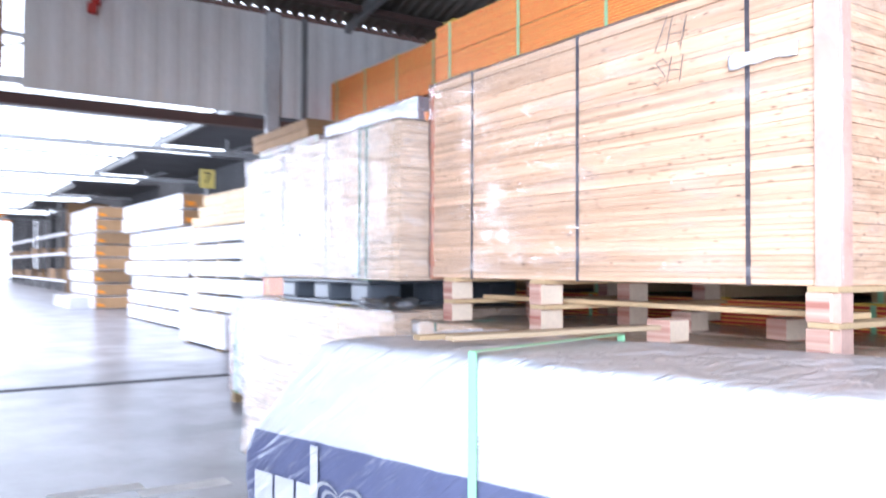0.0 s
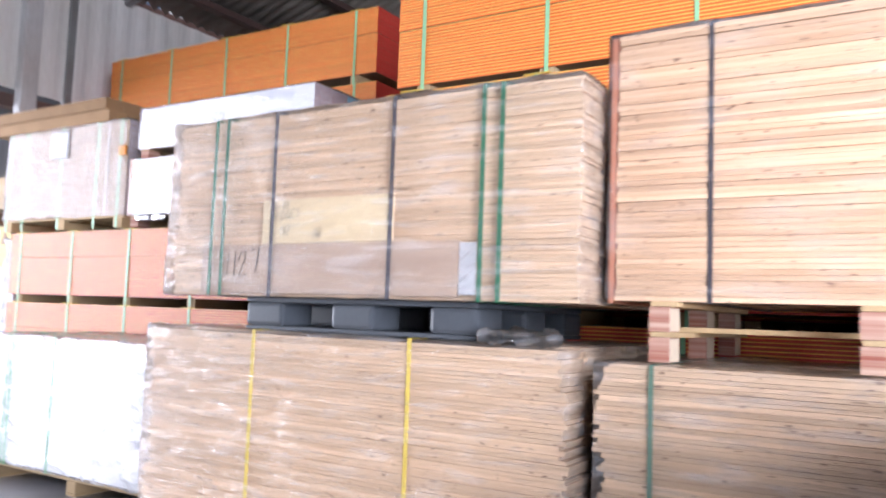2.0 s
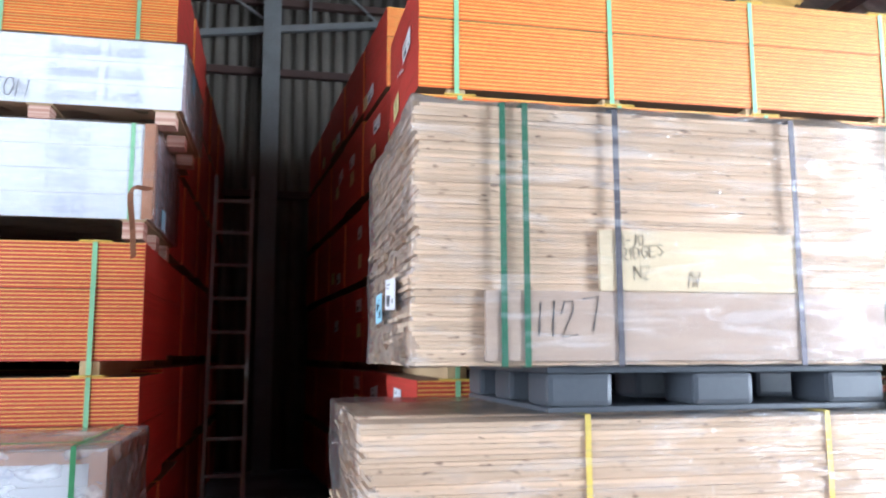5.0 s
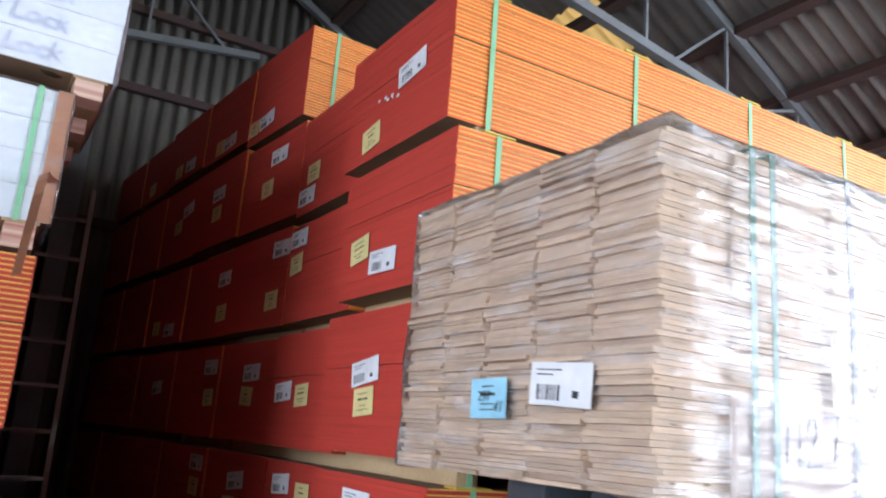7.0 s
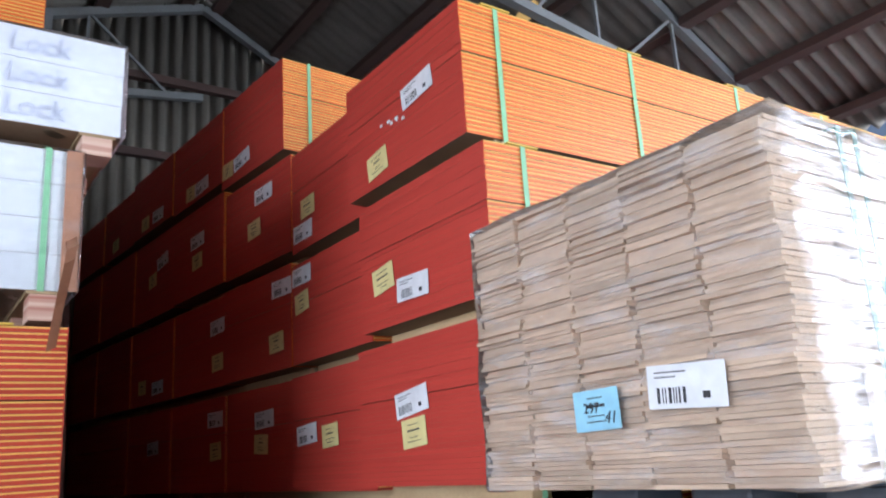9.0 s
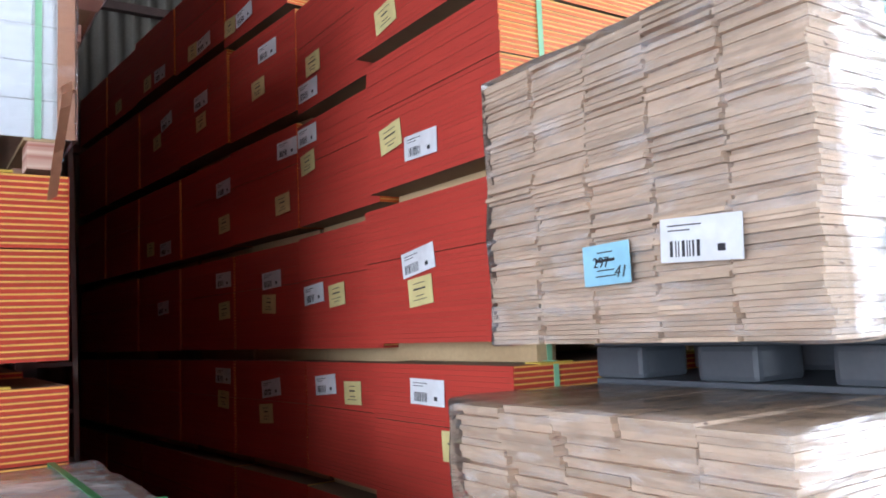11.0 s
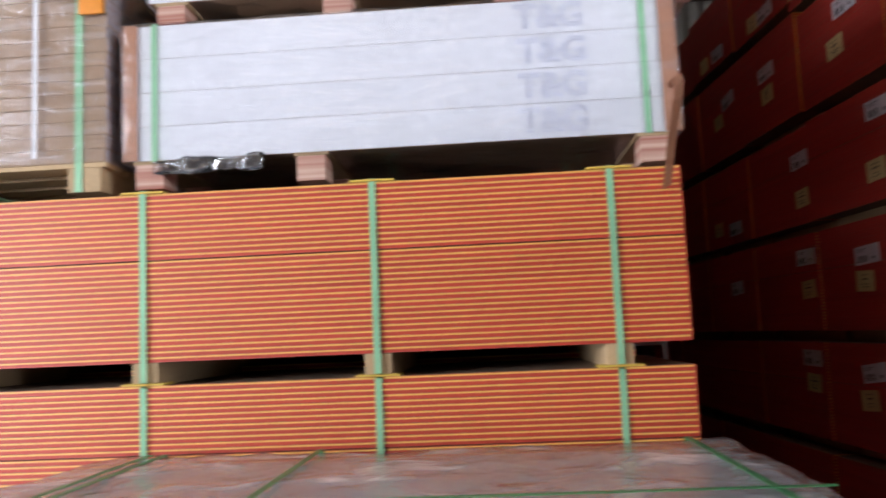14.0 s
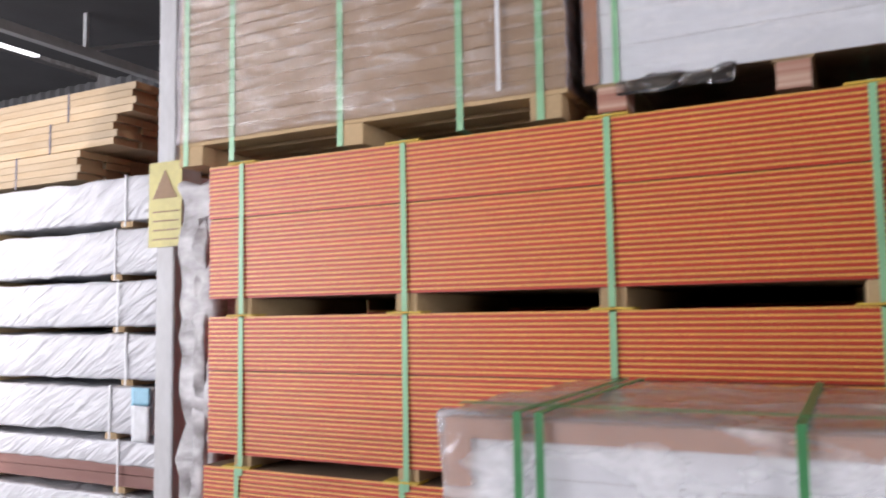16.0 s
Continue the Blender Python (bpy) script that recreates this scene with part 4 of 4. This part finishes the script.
cb = carton_pack(0.03, 10.11, 2.07, 1.0, 1.84, 17, 3, 0.05, "brown cardboard flooring cartons in clear wrap with green straps", "brown_card", name="wrapped_carton_pack")
for y in (0.1, 0.42, 0.96, 1.53, 1.8):
    strap_loop(cb, y, 0, 1.0, -0.1, 0.855, "strap", 0.014)
for k in range(3):
    piece("pallet_bearer", bevelled("pallet_bearer", [(0, 1.0, (0.02, 0.85, 1.7)[k], (0.14, 0.97, 1.84)[k], -0.105, -0.018, 0)], ["dunnage"], 0.004), cb)
for k in range(6):
    piece("deck_board", bevelled("deck_board", [(k * 0.175, k * 0.175 + 0.12, 0, 1.84, -0.0175, -0.0006, 0)], ["dunnage"], 0.002), cb)
wrap("stretch_wrap", -0.012, 1.012, -0.012, 1.852, 0.0, 0.858, "film_heavy", cb, 15, 0.008, "cloudy stretch wrap with stripes of light")
piece("torn_paper", soft_box("torn_paper", -0.022, -0.015, 0.84, 1.12, 0.56, 0.82, ["paper"], 10, 0.006, 0.0, 4), cb, label="torn white paper taped on")
piece("orange_tag", soft_box("orange_tag", -0.03, -0.016, 0.0, 0.09, 0.53, 0.61, ["orange"], 5, 0.006, 0.004, 3), cb, label="orange plastic tag")
piece("tape_stripe", boxes_mesh("tape_stripe", [(-0.0185, -0.0165, 0.245, 0.262, 0.02, 0.85, 0)], ["paper"]), cb)

# timber on top of the cardboard pack
for k in range(2):
    tp = thing("timber_pack", (0.02 + 0.03 * k, 10.4 + 0.1 * k, 2.931 + k * 0.13), "short pack of brown sawn timber on the cardboard pack", "timber pack")
    for j in range(5):
        piece("plank", bevelled("plank", [(j * 0.19, j * 0.19 + 0.185, 0, 1.8 - 0.04 * (j % 3), 0, 0.11, 0)], ["timber_end"], 0.004), tp)

# front pack before the orange stack
box = carton_pack(-0.98, 8.1, 0.13, 0.88, 1.98, 8, 5, 0.1135, "white flooring cartons in clear wrap, green straps and brown edge boards", words="Lock", word_y=0.3, size=0.07, name="wrapped_carton_pack")
for y in (0.1, 1.25, 1.76, 1.81):
    strap_loop(box, y, -0.024, 0.904, -0.005, 0.934, "hull", 0.0095)
piece("lengthwise_strap", boxes_mesh("lengthwise_strap", [(0.08, 0.1, -0.018, 1.998, 0.939, 0.941, 0)], ["hull"]), box)
for y0, y1 in ((-0.01, 0.05), (1.93, 1.99)):
    piece("edge_board", bevelled("edge_board", [(-0.01, -0.004, y0, y1, 0, 0.912, 0)], ["tape"], 0.001), box)
for x0, x1 in ((-0.01, 0.05), (0.84, 0.89)):
    piece("edge_board", bevelled("edge_board", [(x0, x1, -0.012, 1.992, 0.909, 0.916, 0), (x0, x1, -0.012, -0.006, 0.0, 0.91, 0), (x0, x1, 1.986, 1.992, 0.0, 0.91, 0)], ["tape"], 0.001), box)
piece("edge_board", bevelled("edge_board", [(-0.0105, -0.004, -0.01, 1.99, 0.872, 0.915, 0)], ["tape"], 0.001), box)
piece("edge_board", bevelled("edge_board", [(0.0, 0.88, -0.0125, -0.006, 0.85, 0.909, 0)], ["tape"], 0.001), box)
piece("top_sheet", boxes_mesh("top_sheet", [(0.05, 0.84, 0.0, 1.98, 0.909, 0.913, 0)], ["top_grey"]), box)
wrap("stretch_wrap", -0.02, 0.9, -0.02, 2.0, -0.01, 0.928, "film_grey", box, 9, 0.014, "clear stretch wrap, wrinkled over the top")
wood_pallet(-0.98, 8.1, 0, 0.88, 1.98)

# warning sign and tag on the column
sg = thing("warning_sign", (0.208, 12.24, 1.85), "yellow warning sign with a dark triangle on the column", "sign")
piece("plate", bevelled("plate", [(-0.003, 0.0, -0.13, 0.09, -0.22, 0.2, 0)], ["sign"], 0.001), sg)
tm = bpy.data.meshes.new("triangle")
tm.from_pydata([(x, y, z) for x in (-0.006, -0.0035) for y, z in ((0.06, 0.02), (-0.1, 0.02), (-0.02, 0.16))], [],
               [(0, 2, 1), (3, 4, 5), (0, 1, 4, 3), (1, 2, 5, 4), (2, 0, 3, 5)])
tm.materials.append(M["brown_card"])
piece("triangle", tm, sg)
for k in range(4):
    piece("printed_bar", boxes_mesh("printed_bar", [(-0.0045, -0.003, -0.11, 0.06, -0.05 - k * 0.045, -0.043 - k * 0.045, 0)], ["brown_card"]), sg)
# rumpled wrapping that hangs beside the end of the orange stack
rag = thing("hanging_wrap", (0.12, 11.79, 0.0), "dirty grey plastic wrap hanging beside the column", "plastic wrap")
piece("sheet", soft_box("sheet", -0.02, 0.05, 0.0, 0.22, 0.02, 1.9, ["rag"], 24, 0.035, 0.02, 6, None, 7.0), rag)
piece("fold", soft_box("fold", -0.03, 0.01, 0.05, 0.13, 0.3, 1.75, ["rag"], 30, 0.025, 0.012, 16, None, 9.0), rag, label="loose crumpled fold")

# ---- white wrapped timber packs past the column ----
def white_pack(x, y, z, L, h, seed, wrapx=1.2, tag_=False, half=False):
    p = thing("wrapped_timber_pack", (x, y, z), "timber pack in creased white plastic wrap on bearers" if not half else "red timber pack in torn white wrap on bearers", "timber pack", "stacked white packs")
    piece("cover", soft_box("cover", 0, wrapx, 0, L, 0.035 + (h * 0.42 if half else 0), h, ["white_wrap"], 46, 0.013, 0.015, seed, None, 6.0), p)
    if half:
        for k in range(2):
            piece("plank", bevelled("plank", [(0.012, wrapx - 0.012, 0.01, L - 0.01, 0.035 + k * h * 0.24, 0.035 + k * h * 0.24 + h * 0.23, 0)], ["red_timber"], 0.004), p)
    for k in range(4):
        yy = 0.3 + k * (L - 0.7) / 3
        piece("bearer", boxes_mesh("bearer", [(0.01, wrapx - 0.01, yy, yy + 0.09, 0, 0.034, 0)], ["dunnage"]), p)
        piece("strap", boxes_mesh("strap", [(-0.012, -0.008, yy + 0.03, yy + 0.043, 0.0, h + 0.01, 0)], ["white_board"]), p)
    if tag_:
        piece("end_tag", boxes_mesh("end_tag", [(0.1, 0.3, -0.02, -0.014, 0.1, 0.2, 0)], ["orange"]), p)
        piece("end_face", boxes_mesh("end_face", [(0.02, wrapx - 0.02, -0.013, -0.004, 0.05, h - 0.01, 0)], ["timber_end"]), p)
    return p


for i in range(7):
    wp = white_pack(0.62 + 0.02 * (i % 2), 12.62 + 0.05 * (i % 3), i * 0.302, 4.4, 0.294, i, half=i < 2)
    if i == 2:
        piece("tag_sheet", soft_box("tag_sheet", -0.03, -0.022, 0.0, 0.14, 0.0, 0.2, ["paper"], 6, 0.006, 0.0, 3), wp, label="white paper tag")
        piece("tag_head", soft_box("tag_head", -0.03, -0.022, 0.0, 0.14, 0.201, 0.3, ["blue_note"], 6, 0.004, 0.0, 4), wp, label="blue head of the tag")
for i in range(3):
    tp = thing("timber_pack", (0.62 + 0.05 * i, 13.0 + (0.25, 0.0, -0.1)[i] + 0.1, 2.116 + i * 0.2), "pack of fresh sawn pine boards, ends stained dark", "timber pack", "pine packs")
    for j in range(6):
        for q in range(4):
            piece("plank", boxes_mesh("plank", [(j * 0.19, j * 0.19 + 0.186, random.Random(q + j).uniform(0, 0.04), 3.6, q * 0.045 + 0.015, q * 0.045 + 0.057, (0, 0, 1, 0, 0, 0))], ["timber", "timber_end"]), tp)
    for y in (0.6, 2.2):
        strap_loop(tp, y, 0, 1.14, 0.0, 0.195, "grey_strap", 0.008)
small = thing("wrapped_timber_pack", (0.5, 14.7, 0), "low pack in shiny white plastic wrap alone on the floor", "timber pack")
piece("cover", soft_box("cover", 0, 1.1, 0, 2.6, 0.04, 0.6, ["white_wrap"], 40, 0.02, 0.02, 40), small)
piece("bearer", boxes_mesh("bearer", [(0.02, 1.08, 0.3, 0.4, 0, 0.04, 0), (0.02, 1.08, 2.1, 2.2, 0, 0.04, 0)], ["dunnage"]), small)
for i in range(8):
    white_pack(1.25 + 0.06 * (i % 3), 19.2 + 0.2 * (i % 2) + (0.7 if i > 5 else 0), i * 0.385, 5.8, 0.375, 10 + i, 1.25, True)
for i in range(8):
    white_pack(1.2 + 0.05 * (i % 2), 29.5 + 0.15 * (i % 3), i * 0.42, 4.6, 0.41, 20 + i, 1.2, True)
    if i < 7:
        white_pack(2.6, 28.9, i * 0.5, 4.6, 0.49, 30 + i, 1.2, True)
flat = thing("wrapped_timber_pack", (0.55, 30.2, 0), "flat pack of boards in yellowish plastic on the floor", "timber pack")
piece("cover", soft_box("cover", 0, 0.9, 0, 3.0, 0.0, 0.4, ["white_wrap"], 30, 0.03, 0.03, 44), flat)

# bay sign on a post
sn7 = thing("bay_sign", (1.2, 17.95, 0), "bay sign with the black number seven on a thin post", "sign")
piece("post", bevelled("post", [(-0.02, 0.02, -0.025, 0.025, 0, 3.1, 0)], ["steel"], 0.004), sn7)
piece("plate", bevelled("plate", [(-0.15, 0.15, -0.045, -0.03, 3.0, 3.38, 0)], ["sign"], 0.003), sn7)
t7 = text(sn7, "7", 0.34, (0, -0.048, 3.19), "ink", "y")
t7.matrix_local = Matrix.Translation((0, -0.048, 3.19)) @ Matrix(((1, 0, 0), (0, 0, -1), (0, 1, 0))).to_4x4()

# far rack and brown screen
setting("wall_far_screen", [(2.9, 4.9, 46, 46.15, 0, 4.6, 0)], ["timber_end"], "brown panel screen beside the far rack", "wall")
rack = thing("storage_rack", (3.4, 48, 0), "long steel rack with pale beams and stored lengths", "rack")
for k in range(9):
    piece("upright", boxes_mesh("upright", [(-0.06, 0.06, k * 4.0, k * 4.0 + 0.12, 0, 5.0, 0)], ["steel"]), rack)
for z in (0.5, 2.0, 3.1):
    piece("beam", boxes_mesh("beam", [(-0.09, -0.065, 0, 32, z, z + 0.16, 0)], ["white_board"]), rack)
for k in range(12):
    r = random.Random(k)
    piece("stored_length", boxes_mesh("stored_length", [(0.0, 1.0, k * 2.7, k * 2.7 + 2.4, 0.66 + (k % 2) * 1.5, 0.66 + (k % 2) * 1.5 + r.uniform(0.2, 0.6), 0)], ["timber_end"]), rack)
# floor paint
pm = tagged(new("floor_marking", boxes_mesh("floor_marking", [(-3.1, -2.55, 7.15, 7.32, 0, 0.0035, 0), (-2.62, -2.05, 6.96, 7.13, 0, 0.0036, 0)], ["paint"])), "worn white painted line on the concrete floor", "floor marking", "", "structure")
# hoist hook by the cladding
hk = thing("red_hook", (-2.0, 12.1, 4.45), "red painted chain hook hanging by the cladding", "hook")
piece("hook_body", soft_box("hook_body", -0.06, 0.06, -0.05, 0.05, 0.1, 0.6, ["redpaint"], 8, 0.02, 0.02, 3), hk)
piece("hook_tip", soft_box("hook_tip", -0.09, 0.02, -0.04, 0.04, 0.0, 0.13, ["redpaint"], 6, 0.015, 0.02, 5), hk)

# ladder in the dark gap
lad = thing("ladder", (2.4, 7.7, 0.0), "thin metal ladder leaning deep in the dark gap", "ladder")
bpy.context.view_layer.update()
for y in (7.72, 8.02):
    beam("rail", (2.35, y, 0.0), (2.75, y, 2.9), 0.03, 0.05, "steel", lad)
for k in range(10):
    f = (k + 0.7) / 10.5
    beam("rung", (2.35 + 0.4 * f, 7.72, 2.9 * f), (2.35 + 0.4 * f, 8.02, 2.9 * f), 0.025, 0.025, "steel", lad)
